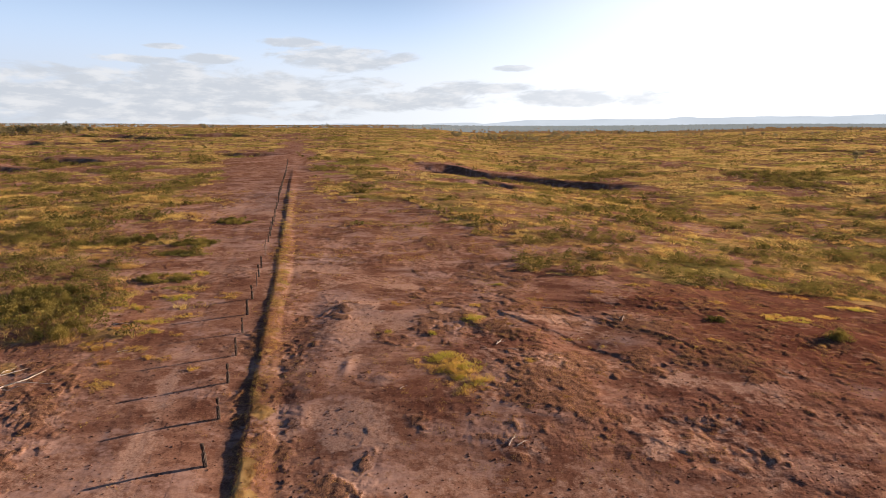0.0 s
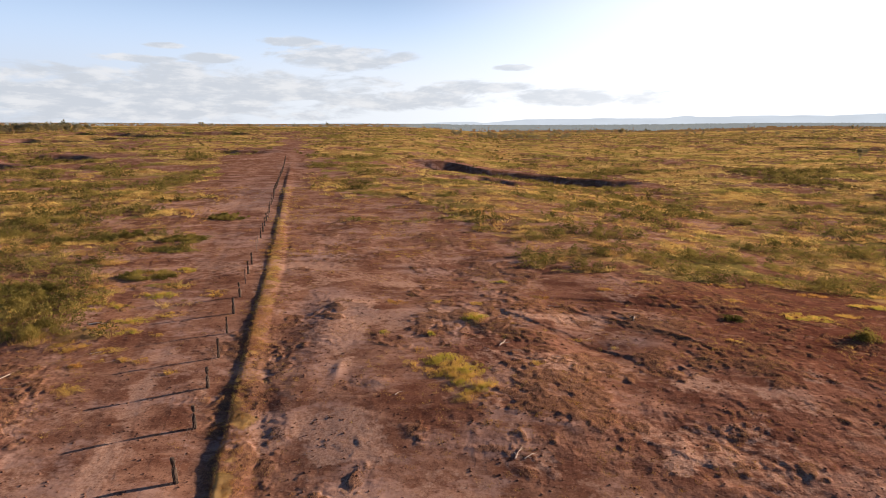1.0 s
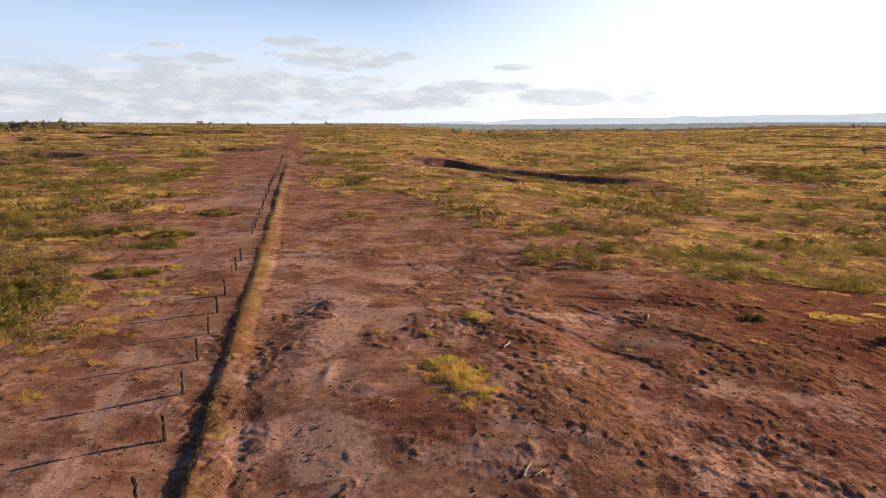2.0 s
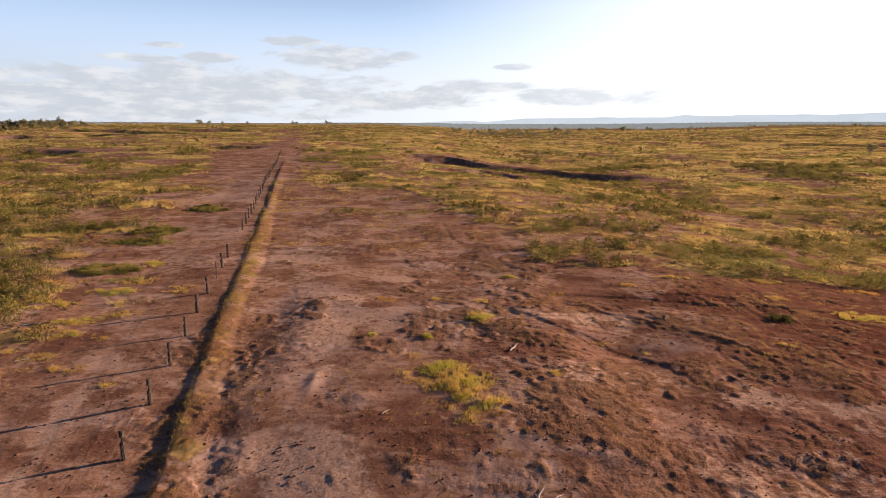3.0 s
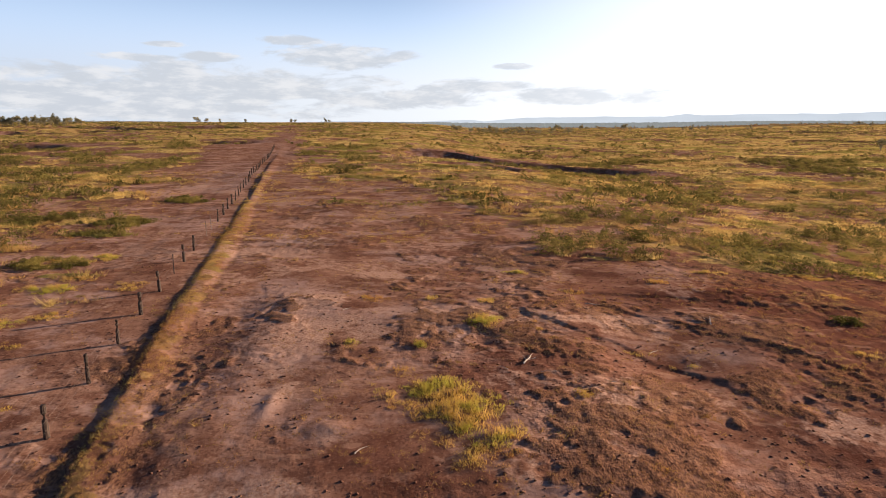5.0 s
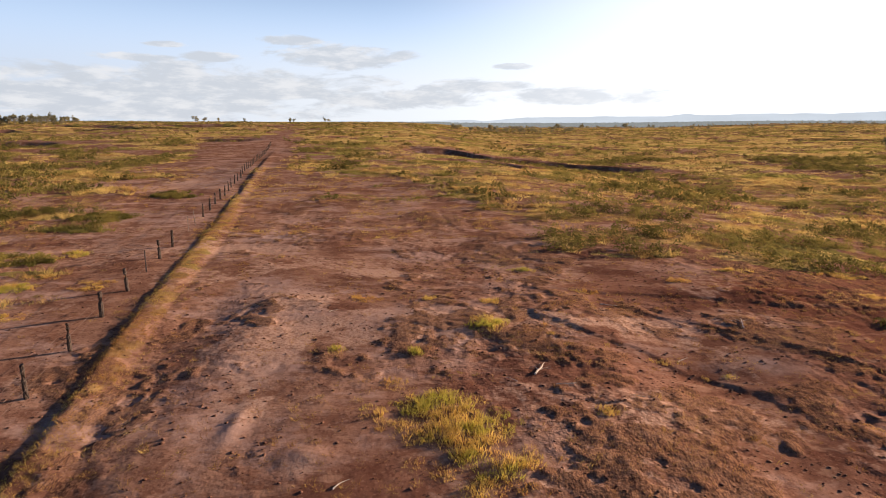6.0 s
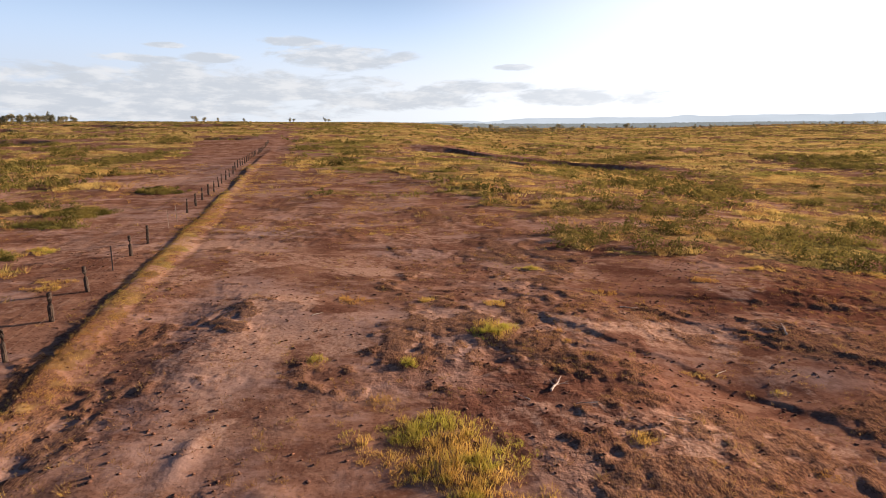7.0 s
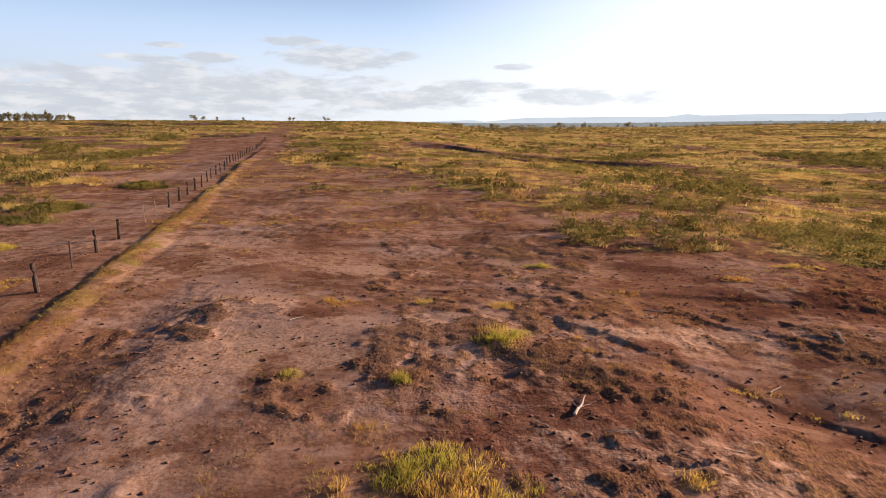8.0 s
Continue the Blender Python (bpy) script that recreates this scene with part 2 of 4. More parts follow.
def fbm(x, y, size, octaves=4, seed=0, gain=0.5):
    """Noise about 0, mostly within 0.5, with its largest forms that many metres wide."""
    total, weight, amp = np.zeros_like(x), 0.0, 1.0
    x, y = x / size, y / size
    for i in range(octaves):
        total += amp * (value(x, y, seed + 17 * i) - 0.5)
        weight += amp
        x, y, amp = 0.8 * x * 2.03 - 0.6 * y * 2.03 + 5.3, 0.6 * x * 2.03 + 0.8 * y * 2.03 + 1.7, amp * gain
    return total / weight * 1.6


def fence_x(y):
    return -10.45 - 0.2207 * (y - 23.5) - 0.022 * np.maximum(y - 52, 0)


def broad(x, y):
    """The large forms: a slow rise ahead, the fall to the right, the crest and the valley behind it."""
    z = -0.45 + 1.2 * smooth(20, 50, y) + 0.5 * smooth(50, 120, y) + 0.35 * smooth(-6, -13, x) * smooth(60, 40, y)
    z = z + 0.45 * smooth(-11, -7, x) * smooth(10, 5, x) * smooth(23, 31, y) * smooth(52, 42, y)
    u = x + 0.18 * np.clip(y - 60, -60, 160)
    z = z - 4.2 * smooth(8, 66, u) * (1 - 0.3 * smooth(200, 500, y))
    side = x / np.maximum(y + 60, 60)
    rise = 0.9 * smooth(0.10, -0.12, side) + 0.35 + 0.55 * smooth(0.25, 0.6, side)
    z = z + rise * (4.6 * smooth(140, 620, y) + 3.0 * smooth(0.3, 0.6, side) * smooth(300, 950, y))
    z = z - 9.0 * smooth(800, 1500, y) * smooth(0.55, 0.2, np.abs(side + 0.05)) - 5.0 * smooth(0.1, 0.35, -side) * smooth(900, 1500, y) + 4.0 * smooth(1800, 4200, y)
    return z


def scarp(x, y, x0, y0, x1, y1, drop, run, apron, seed, fade=18.0, lo=0.0):
    """A bank along a line: level behind it, falling by drop over run metres to the side on the line's right hand, then back to the old level."""
    dx, dy = x1 - x0, y1 - y0
    length = math.hypot(dx, dy)
    dx, dy = dx / length, dy / length
    s = (x - x0) * dx + (y - y0) * dy
    across = (x - x0) * dy - (y - y0) * dx + 9.0 * run * (0.35 * fbm(x, y, 14 * run, 3, seed) + 0.14 * fbm(x, y, 3.5 * run, 3, seed + 7))
    ends = smooth(-fade, fade * 0.6, s) * smooth(length + fade, length - fade * 0.6, s)
    return -drop * ends * smooth(lo, run, across) * (1 - smooth(run * 1.2, apron, across))

LEFT_EDGE = ((15, 28, 35, 40, 46, 52, 58, 64, 70, 78, 88, 110, 177, 308, 620), (-46, -38, -29, -26, -27, -31, -37, -39, -38, -38, -40, -48, -63, -88, -155))
RIGHT_EDGE = ((40, 47, 52, 55, 57, 58.5, 60, 64, 68, 78, 97, 121, 187, 300, 400, 620), (70, 52, 42, 34, 24, 17, 11, 8, 5.6, 2.0, -8, -18, -36, -64, -94, -140))


# thickets on the near side of the grassland: x, y, half width, half depth, strength
THICKETS = ((-31, 45, 5.5, 6, 1), (-39, 40, 7, 6, 1), (-24.5, 38, 2.4, 2.0, 1), (-38, 53, 5, 2.2, 1), (-43, 69, 12, 4.2, 1), (-59, 85, 14, 8, 1),
            (-37, 60.5, 5, 1.2, 0.8), (-62, 60, 16, 12, 1), (-55, 40, 14, 14, 1), (-27, 33, 2, 1.4, 0.9), (-40, 88, 5, 3, 0.8), (-50, 104, 9, 6, 1), (-46, 61, 11, 7, 1), (-62, 76, 12, 10, 1), (-36, 50, 7, 4, 1), (-30, 40, 5, 4, 1), (-34, 36, 6, 4, 1), (-47, 52, 8, 5, 1), (-33, 57, 4, 1.5, 0.9), (-29, 63, 4, 1.4, 0.8), (-19.5, 44.5, 1.6, 1.2, 0.8), (-22, 49, 2.2, 0.9, 0.8))


HEDGE = ((66, 66, 14, 4, 1), (48, 60, 10, 3, 1), (74, 78, 14, 6, 1), (50, 68, 11, 4, 1), (62, 80, 14, 5, 1), (40, 74, 9, 2.6, 0.9), (38, 92, 10, 4, 0.8), (70, 100, 16, 5, 0.9), (58, 60, 10, 3, 1), (14, 57, 6, 2, 1), (24, 57, 7, 3, 1), (9, 60, 3, 3, 1), (34, 58, 8, 4, 1), (20, 63, 8, 3, 1), (31, 66, 10, 4, 1), (43, 55, 8, 5, 1), (-31, 45, 5, 6, 1), (-43, 69, 12, 3, 1))


def near(x, y, blobs):
    """The strongest of some soft round patches: x, y, half width, half depth, strength."""
    k = np.zeros_like(x)
    for bx, by, rx, ry, s in blobs:
        d = ((x - bx) / rx) ** 2 + ((y - by) / ry) ** 2
        k = np.maximum(k, s * np.exp(-d))
    return k


def cover_at(x, y):
    """How far grass and scrub close over the earth, 0 to 1: open ground along the fence, grassland on both sides."""
    ragged = 6.0 * fbm(x, y, 7, 4, 31) + np.clip(0.10 * (y - 60), 0, 26) * fbm(x, y, 38, 4, 33)
    thicket = smooth(0.26, 0.52, 1.25 * near(x, y, THICKETS + HEDGE) + 0.5 * fbm(x, y, 3.5, 4, 37))
    gaps = smooth(-0.14, 0.05, fbm(x, y, 9, 4, 39) + 0.14 * smooth(80, 108, y))
    left = np.maximum(smooth(-1.5, 4.0, np.interp(y, *LEFT_EDGE) - x + ragged) * gaps, thicket * (x < 0))
    right = np.maximum(thicket * (x > 0), smooth(-2.0, 3.0, x - np.interp(y, *RIGHT_EDGE) + ragged))
    far = smooth(320, 620, y)
    thin = 0.75 * smooth(62, 95, y) * smooth(-0.02, 0.16, fbm(x, y, 9, 4, 35)) * smooth(4, 9, x - fence_x(y))
    right = np.maximum(right, thin)
    patchy = 0.45 + 0.55 * smooth(-0.40, -0.06, fbm(x, y, 16, 4, 47) + 0.25 * fbm(x, y, 3.0, 3, 53) + 0.10 * smooth(70, 140, y))
    for x0, y0, x1, y1, wide in ((-2, 207, 50, 171, 12), (3, 147, 18, 143, 4), (-152, 176, -120, 164, 7), (-144, 196, -116, 186, 7), (-140, 220, -112, 210, 7)):
        s = np.clip(((x - x0) * (x1 - x0) + (y - y0) * (y1 - y0)) / ((x1 - x0) ** 2 + (y1 - y0) ** 2), 0, 1)
        d = np.hypot(x - x0 - s * (x1 - x0), y - y0 - s * (y1 - y0)) + 8 * fbm(x, y, 12, 3, 57)
        patchy = patchy * smooth(wide * 0.4, wide * 1.3, d)
    return np.maximum(np.maximum(left, right) * patchy, far * (0.35 + 0.65 * patchy))


def tufty(x, y):
    """Grass stands in clumps with gaps; the clumps that matter grow broader far out."""
    k = smooth(60, 170, np.hypot(x, y))
    return 0.12 + 0.88 * (smooth(-0.20, 0.04, fbm(x, y, 3.2, 4, 171)) * (1 - k) + smooth(-0.24, 0.06, fbm(x, y, 13.0, 5, 173)) * k)


def clumps_at(x, y):
    return cover_at(x, y) * np.maximum(tufty(x, y), smooth(0.2, 0.6, near(x, y, THICKETS)))


def tall_at(x, y):
    return 0.32 + 1.15 * smooth(0.0, 0.16, fbm(x, y, 4.5, 4, 177, 0.6) + 0.15 * near(x, y, THICKETS))


PALE = ((-5.56, 37.86, 2.4, 7.5, 0.40), (-5.09, 26.68, 2.4, 6, 0.4), (-8.38, 46.49, 3.0, 4.0, 0.6), (9.49, 34.97, 3.0, 2.2, 0.55), (-1.45, 43.34, 3.5, 2.2, 0.5), (7.89, 43.06, 4.0, 1.4, 0.5), (-5.84, 33.45, 0.5, 1.4, 0.7), (-6.98, 44.26, 1.6, 1.5, 0.9), (-12, 56.5, 5.0, 2.0, 0.8), (-3.09, 50.06, 3.6, 0.9, 0.9), (10.2, 42.6, 1.2, 1.6, 0.9),
        (-3.26, 40.54, 2.2, 2.0, 0.7), (9.8, 25.8, 2.0, 1.0, 0.5), (-33, 96, 6, 8, 0.7), (-14, 59, 4, 2, 0.6), (14, 33, 3, 1.2, 0.7), (-3.45, 31.73, 0.6, 0.7, 0.8))
CRUST = ((-34, 112, 12, 34, 0.7), (-20, 82, 6, 16, 0.5), (-45, 180, 12, 40, 0.6), (-25, 34, 4, 8, 0.45), (-22, 27, 6, 5, 0.5), (-10.5, 60, 5, 2.6, 0.9), (-5.77, 42.79, 1.6, 2.0, 0.7), (0.57, 39.77, 1.2, 3.0, 0.8), (12.4, 39, 1.4, 1.6, 0.8), (10.4, 29, 2.0, 1.2, 0.35),
         (-30, 100, 6, 14, 0.8), (-27, 70, 5, 10, 0.6), (-22, 58, 4, 6, 0.5), (-3.5, 56, 5, 2.5, 0.6), (24, 33, 5, 2, 0.6))
DARK = ((38, 53, 13, 9, 1.0), (54, 58, 16, 8, 1.1), (60, 70, 18, 8, 0.9), (29, 42, 17, 15, 0.95), (19, 47, 13, 5, 0.85), (40, 44, 12, 10, 1.0), (15, 29, 7, 7, 0.6), (4.79, 37.86, 5, 2.5, 0.5), (30, 28, 9, 8, 0.6), (2.4, 36.42, 2.5, 2.5, 0.5), (-0.96, 30.19, 3, 4, 0.35))
BURROWS = ((-5.84, 33.64, 0.3, 1.1, 0.08), (-3.45, 32.11, 0.7, 0.35, 0.10), (9.8, 26.2, 1.7, 1.0, 0.14), (12.6, 27.6, 1.4, 0.9, -0.12), (10.8, 24.2, 1.5, 0.8, 0.12),
           (1.53, 39.1, 0.8, 2.0, -0.08), (-7.19, 44.63, 2.2, 0.7, 0.10), (14.5, 40.7, 2.4, 1.5, 0.08), (19, 36, 2.4, 1.1, 0.14), (24, 30, 2.5, 1.4, 0.14),
           (-17, 38, 2.5, 2, 0.06), (6.85, 28.24, 1.3, 0.8, 0.10), (29, 41, 3, 1.6, 0.2), (17, 47.5, 5.0, 0.9, 0.16), (9.59, 38.18, 1.3, 0.9, -0.14))


def rough_at(x, y):
    """How lumpy the earth is, 0 to 1: trodden smooth along the fence and in places, pugged and broken elsewhere."""
    lane = x - fence_x(y)
    r = smooth(-0.16, 0.22, fbm(x, y, 5.5, 4, 91) + 0.14 * smooth(-5, 1, x) + 0.10 * smooth(6, 14, x) - 0.05)
    r = r * (1 - 0.75 * smooth(-9, -6, lane) * smooth(1.5, 0.3, lane))
    r = r * (1 - 0.6 * smooth(0.9, 1.6, lane) * smooth(6.5, 4.5, lane))
    r = np.maximum(r, 0.22 * smooth(0.9, 1.6, lane) * smooth(5.5, 3.5, lane) * smooth(90, 60, y))
    r = np.maximum(r, 0.5 * smooth(-6.5, -9, lane))
    r = r * (1 - near(x, y, ((-5.6, 36, 3.4, 9, 0.95), (-5.5, 27, 2.6, 6, 0.8), (9.5, 41.5, 3.0, 2.2, 0.6), (14.5, 41, 2.5, 1.6, 0.6))))
    return 0.16 + 0.84 * np.maximum(r, 0.55 * cover_at(x, y))


def billow(x, y, size, octaves=3, seed=0, gain=0.55):
    """Rounded humps with creases between them, 0 to 1."""
    total, weight, amp = np.zeros_like(x), 0.0, 1.0
    x, y = x / size, y / size
    for i in range(octaves):
        total += amp * np.abs(2 * value(x, y, seed + 13 * i) - 1)
        weight += amp
        x, y, amp = 0.8 * x * 2.1 - 0.6 * y * 2.1 + 3.1, 0.6 * x * 2.1 + 0.8 * y * 2.1 + 7.7, amp * gain
    return total / weight


def mound_at(x, y):
    """Low mats of litter, dead roots and trodden straw on the earth, 0 to 1."""
    return smooth(0.08, 0.20, fbm(x, y, 1.5, 4, 191, 0.75) + 0.55 * fbm(x, y, 6.0, 3, 193))


def ground_z(x, y, fine=True):
    z = broad(x, y)
    r = np.hypot(x, y - 20)
    far = smooth(60, 160, r)
    z = z + 1.6 * far * fbm(x, y, 70, 3, 3) * smooth(1500, 700, r) + 0.35 * fbm(x, y, 14, 3, 5) * smooth(400, 150, r)
    # washed-out banks on the grassland
    z = z + scarp(x, y, -2, 216, 50, 180, 3.0, 4.2, 46, 61, 12) + scarp(x, y, 2, 202, 46, 168, 1.1, 2.4, 20, 63, 9)
    z = z + scarp(x, y, 3, 150, 18, 146, 1.5, 1.6, 14, 62, 7)
    for x0, y0, x1, y1, drop in ((-154, 180, -122, 168, 2.4), (-146, 200, -118, 190, 2.2), (-142, 224, -114, 214, 2.0), (-240, 350, -195, 335, 3.0),
                                 (-225, 385, -180, 372, 3.0), (-215, 425, -165, 410, 3.0), (-200, 470, -150, 455, 3.0), (-265, 455, -220, 440, 3.0),
                                 (285, 520, 350, 478, 3.5), (200, 372, 245, 350, 1.8), (-95, 260, -70, 250, 1.4)):
        z = z + scarp(x, y, x0, y0, x1, y1, 0.95 * drop, 4.5, 44, int(x0) + 500, 10)
    # the windrow that a grader left beside the fence
    off = x - fence_x(y) - 1.62 + 0.12 * fbm(x, y, 1.6, 3, 71)
    z = z + 0.165 * (1 - 0.2 * smooth(24, 48, y)) * smooth(-0.30, 0.0, off) * smooth(1.9, 0.05, off) * smooth(230, 120, y) * smooth(2, 14, y)
    # wheel tracks on the side of the posts, and a shallow one behind the windrow
    for k, depth in ((-3.4, 0.012), (-5.2, 0.012), (2.9, 0.04)):
        lane = x - fence_x(y) - k - 0.5 * fbm(x, y, 9, 2, 73)
        z = z - depth * np.exp(-(lane / 0.32) ** 2) * smooth(140, 80, y)
    # small wash lines across the open ground
    z = z + scarp(x, y, 3.8, 43.8, 11.5, 36.4, 0.075, 0.25, 3.0, 81, 2.0) + scarp(x, y, 8.5, 45.5, 17.5, 38.0, 0.055, 0.25, 2.6, 82, 2.0)
    z = z + scarp(x, y, 5.0, 47.0, 26.0, 46.0, 0.06, 0.4, 4.0, 83, 3.0) + scarp(x, y, 8.0, 27.5, 19.0, 22.0, 0.06, 0.3, 3.0, 84, 2.0)
    for bx, by, rx, ry, h in BURROWS:
        z = z + h * np.exp(-((x - bx) / rx) ** 2 - ((y - by) / ry) ** 2)
    if fine:
        keep = smooth(150, 60, r) * smooth(17.5, 20.5, y)
        k = rough_at(x, y)
        mats = mound_at(x, y) * smooth(0.12, 0.45, k) * (0.02 + 0.075 * billow(x, y, 0.55, 3, 195, 0.7))
        hollows = 0.045 * smooth(0.0, 0.16, fbm(x, y, 2.8, 4, 199, 0.6)) * smooth(0.3, 0.8, k) * smooth(-4, 3, x)
        z = z + keep * (mats - hollows + (0.08 + 1.05 * k) * (0.050 * fbm(x, y, 0.6, 3, 92, 0.8) + 0.04 * (billow(x, y, 0.45, 2, 197, 0.7) - 0.4)))
    return z


def axis(lo, hi, step, ends, growth):
    """Even steps from lo to hi, then ever longer ones out to both ends."""
    a = list(np.arange(lo, hi, step))
    d = step
    while a[-1] < ends[1]:
        d *= growth[1]
        a.append(a[-1] + d)
    d, back_part = step, [lo]
    while back_part[-1] > ends[0]:
        d *= growth[0]
        back_part.append(back_part[-1] - d)
    return np.array(back_part[:0:-1] + a)


def mesh_from(name, verts, faces, mat, corners):
    """A mesh from numpy arrays; all faces have the same number of corners."""
    me = bpy.data.meshes.new(name)
    me.vertices.add(len(verts))
    me.vertices.foreach_set("co", np.ascontiguousarray(verts, np.float32).ravel())
    me.loops.add(len(faces) * corners)
    me.loops.foreach_set("vertex_index", np.ascontiguousarray(faces, np.int32).ravel())
    me.polygons.add(len(faces))
    me.polygons.foreach_set("loop_start", np.arange(0, len(faces) * corners, corners, dtype=np.int32))
    me.update(calc_edges=True)
    me.materials.append(mat)
    return me


GRID = {}


def fan(y):
    """The ground's mesh widens with y, so that its cells grow with distance."""
    return np.maximum(y, 4.0) + 14.0


def build_ground():
    us = axis(-0.77, 0.77, 0.0021, (-270, 270), (1.2, 1.2))
    ys = axis(20, 50, 0.1, (-1500, 4800), (1.25, 1.018))
    gu, gy = np.meshgrid(us, ys)
    x, y = (gu * fan(gy)).ravel(), gy.ravel()
    z = ground_z(x, y)
    nx, ny = len(us), len(ys)
    GRID.update(u=us, y=ys, z=z.reshape(ny, nx))
    i = (np.arange(ny - 1)[:, None] * nx + np.arange(nx - 1)[None, :]).ravel()
    me = mesh_from("ground", np.stack((x, y, z), 1), np.stack((i, i + 1, i + nx + 1, i + nx), 1), EARTH, 4)
    me.polygons.foreach_set("use_smooth", np.ones(len(i), bool))
    lane = x - fence_x(y)
    berm = smooth(1.2, 1.7, lane) * smooth(3.4, 2.2, lane) * smooth(200, 90, y) * (0.25 + 0.45 * smooth(-0.2, 0.2, fbm(x, y, 1.5, 3, 99)))
    rough, mats = rough_at(x, y), mound_at(x, y)
    layers = {"cover": np.maximum(cover_at(x, y) * (0.28 + 0.72 * tufty(x, y)), berm), "pale": (1 - 0.75 * np.clip(near(x, y, DARK) * smooth(20, 26, x), 0, 1)) * near(x, y, PALE) + 0.55 * np.exp(-((lane + 3.6 + 0.9 * fbm(x, y, 8, 2, 103)) / 0.5) ** 2) * smooth(14, 20, y) * smooth(44, 34, y) + 0.5 * smooth(0.04, 0.22, fbm(x, y, 3.5, 4, 101)) * (1 - 0.8 * smooth(20, 26, x)), "crust": near(x, y, CRUST), "dark": near(x, y, DARK), "rough": rough, "mound": mats * smooth(0.15, 0.5, rough)}
    for key, v in layers.items():
        a = me.attributes.new(key, "FLOAT", "POINT")
        a.data.foreach_set("value", np.ascontiguousarray(v, np.float32))
    return tagged(new("ground", me), "red-brown bare earth and dry yellow-green grassland rolling to the horizon", "ground", kind="structure")


build_ground()


def heights(x, y):
    """The ground's height under some places, off its own mesh."""
    us, ys, zs = GRID["u"], GRID["y"], GRID["z"]
    u = x / fan(y)
    i = np.clip(np.searchsorted(us, u) - 1, 0, len(us) - 2)
    j = np.clip(np.searchsorted(ys, y) - 1, 0, len(ys) - 2)
    fx, fy = (u - us[i]) / (us[i + 1] - us[i]), (y - ys[j]) / (ys[j + 1] - ys[j])
    return (zs[j, i] * (1 - fx) + zs[j, i + 1] * fx) * (1 - fy) + (zs[j + 1, i] * (1 - fx) + zs[j + 1, i + 1] * fx) * fy


def height_at(x, y):
    return float(heights(np.array([float(x)]), np.array([float(y)]))[0])


def hills():
    """Far blue tablelands on one side of the horizon: turn in degrees, height in metres."""
    turns = (-14, -12, -10, -8, -6, -2.6, -1, 2.4, 3.4, 5.0, 7.5, 9, 14, 19.5, 21.2, 22.4, 25, 27, 32, 35, 37, 45, 60)
    tops = (0, 3, 9, 7, 2, 1, 14, 17, 7, 18, 36, 38, 43, 45, 62, 52, 58, 63, 60, 72, 67, 56, 30)
    a = np.linspace(-14, 60, 600)
    h = np.interp(a, turns, tops) + 5.0 * fbm(a, a * 0 + 3.1, 2.0, 4, 7) * smooth(-12, -8, a)
    rows = []
    for radius, k in ((4300, -0.25), (4520, 0.62), (4640, 1.0), (4800, 0.5)):
        b = np.radians(a)
        rows.append(np.stack((radius * np.sin(b), radius * np.cos(b), h * k + (0 if k > 0 else -10)), 1))
    n = len(a)
    i = (np.arange(3)[:, None] * n + np.arange(n - 1)[None, :]).ravel()
    me = mesh_from("distant_hills", np.concatenate(rows), np.stack((i, i + 1, i + n + 1, i + n), 1), HAZE_GLOW, 4)
    tagged(new("distant_hills", me), "pale blue flat-topped hills far off, haze painted into their glow", "hills", kind="structure")


hills()


# ---- grass, scrub and litter ----
rng = np.random.default_rng(7)


def blades(x, y, r, h, count, width, lean, droop=0.25, simple=False):
    """Tufts of bent, tapering blades. x, y, r, h: arrays, one tuft each; count blades a tuft. Returns vertices and triangles."""
    n = len(x)
    z = heights(x, y)
    a = rng.uniform(0, 2 * np.pi, (n, count))
    d = np.sqrt(rng.uniform(0, 1, (n, count))) * r[:, None]
    bx, by = x[:, None] + d * np.cos(a), y[:, None] + d * np.sin(a)
    tall = h[:, None] * rng.uniform(0.5, 1.1, (n, count)) * (1 - 0.35 * (d / r[:, None]) ** 2)
    out = a + rng.normal(0, 0.6, (n, count))
    tip = tall * lean * rng.uniform(0.3, 1.2, (n, count))
    wide = width * rng.uniform(0.6, 1.3, (n, count)) * 0.5
    side = rng.uniform(0, np.pi, (n, count))
    sx, sy = np.cos(side) * wide, np.sin(side) * wide
    bz = np.repeat(z[:, None], count, 1) - 0.04
    mx, my, mz = bx + 0.45 * tip * np.cos(out), by + 0.45 * tip * np.sin(out), bz + 0.62 * tall
    tx, ty, tz = bx + tip * np.cos(out), by + tip * np.sin(out), bz + tall * (1 - droop * rng.uniform(0, 1, (n, count)))
    if simple:
        pts = np.stack([np.stack(q, -1) for q in ((bx - sx, by - sy, bz), (bx + sx, by + sy, bz), (tx, ty, tz))], 2)
        return pts.reshape(-1, 3), np.arange(n * count * 3).reshape(-1, 3)
    pts = np.stack([np.stack(q, -1) for q in ((bx - sx, by - sy, bz), (bx + sx, by + sy, bz), (mx - sx, my - sy, mz), (mx + sx, my + sy, mz), (tx, ty, tz))], 2)
    v = pts.reshape(-1, 3)
    base = (np.arange(n * count) * 5)[:, None, None]
    f = base + np.array(((0, 1, 3), (0, 3, 2), (2, 3, 4)))[None]
    return v, f.reshape(-1, 3)


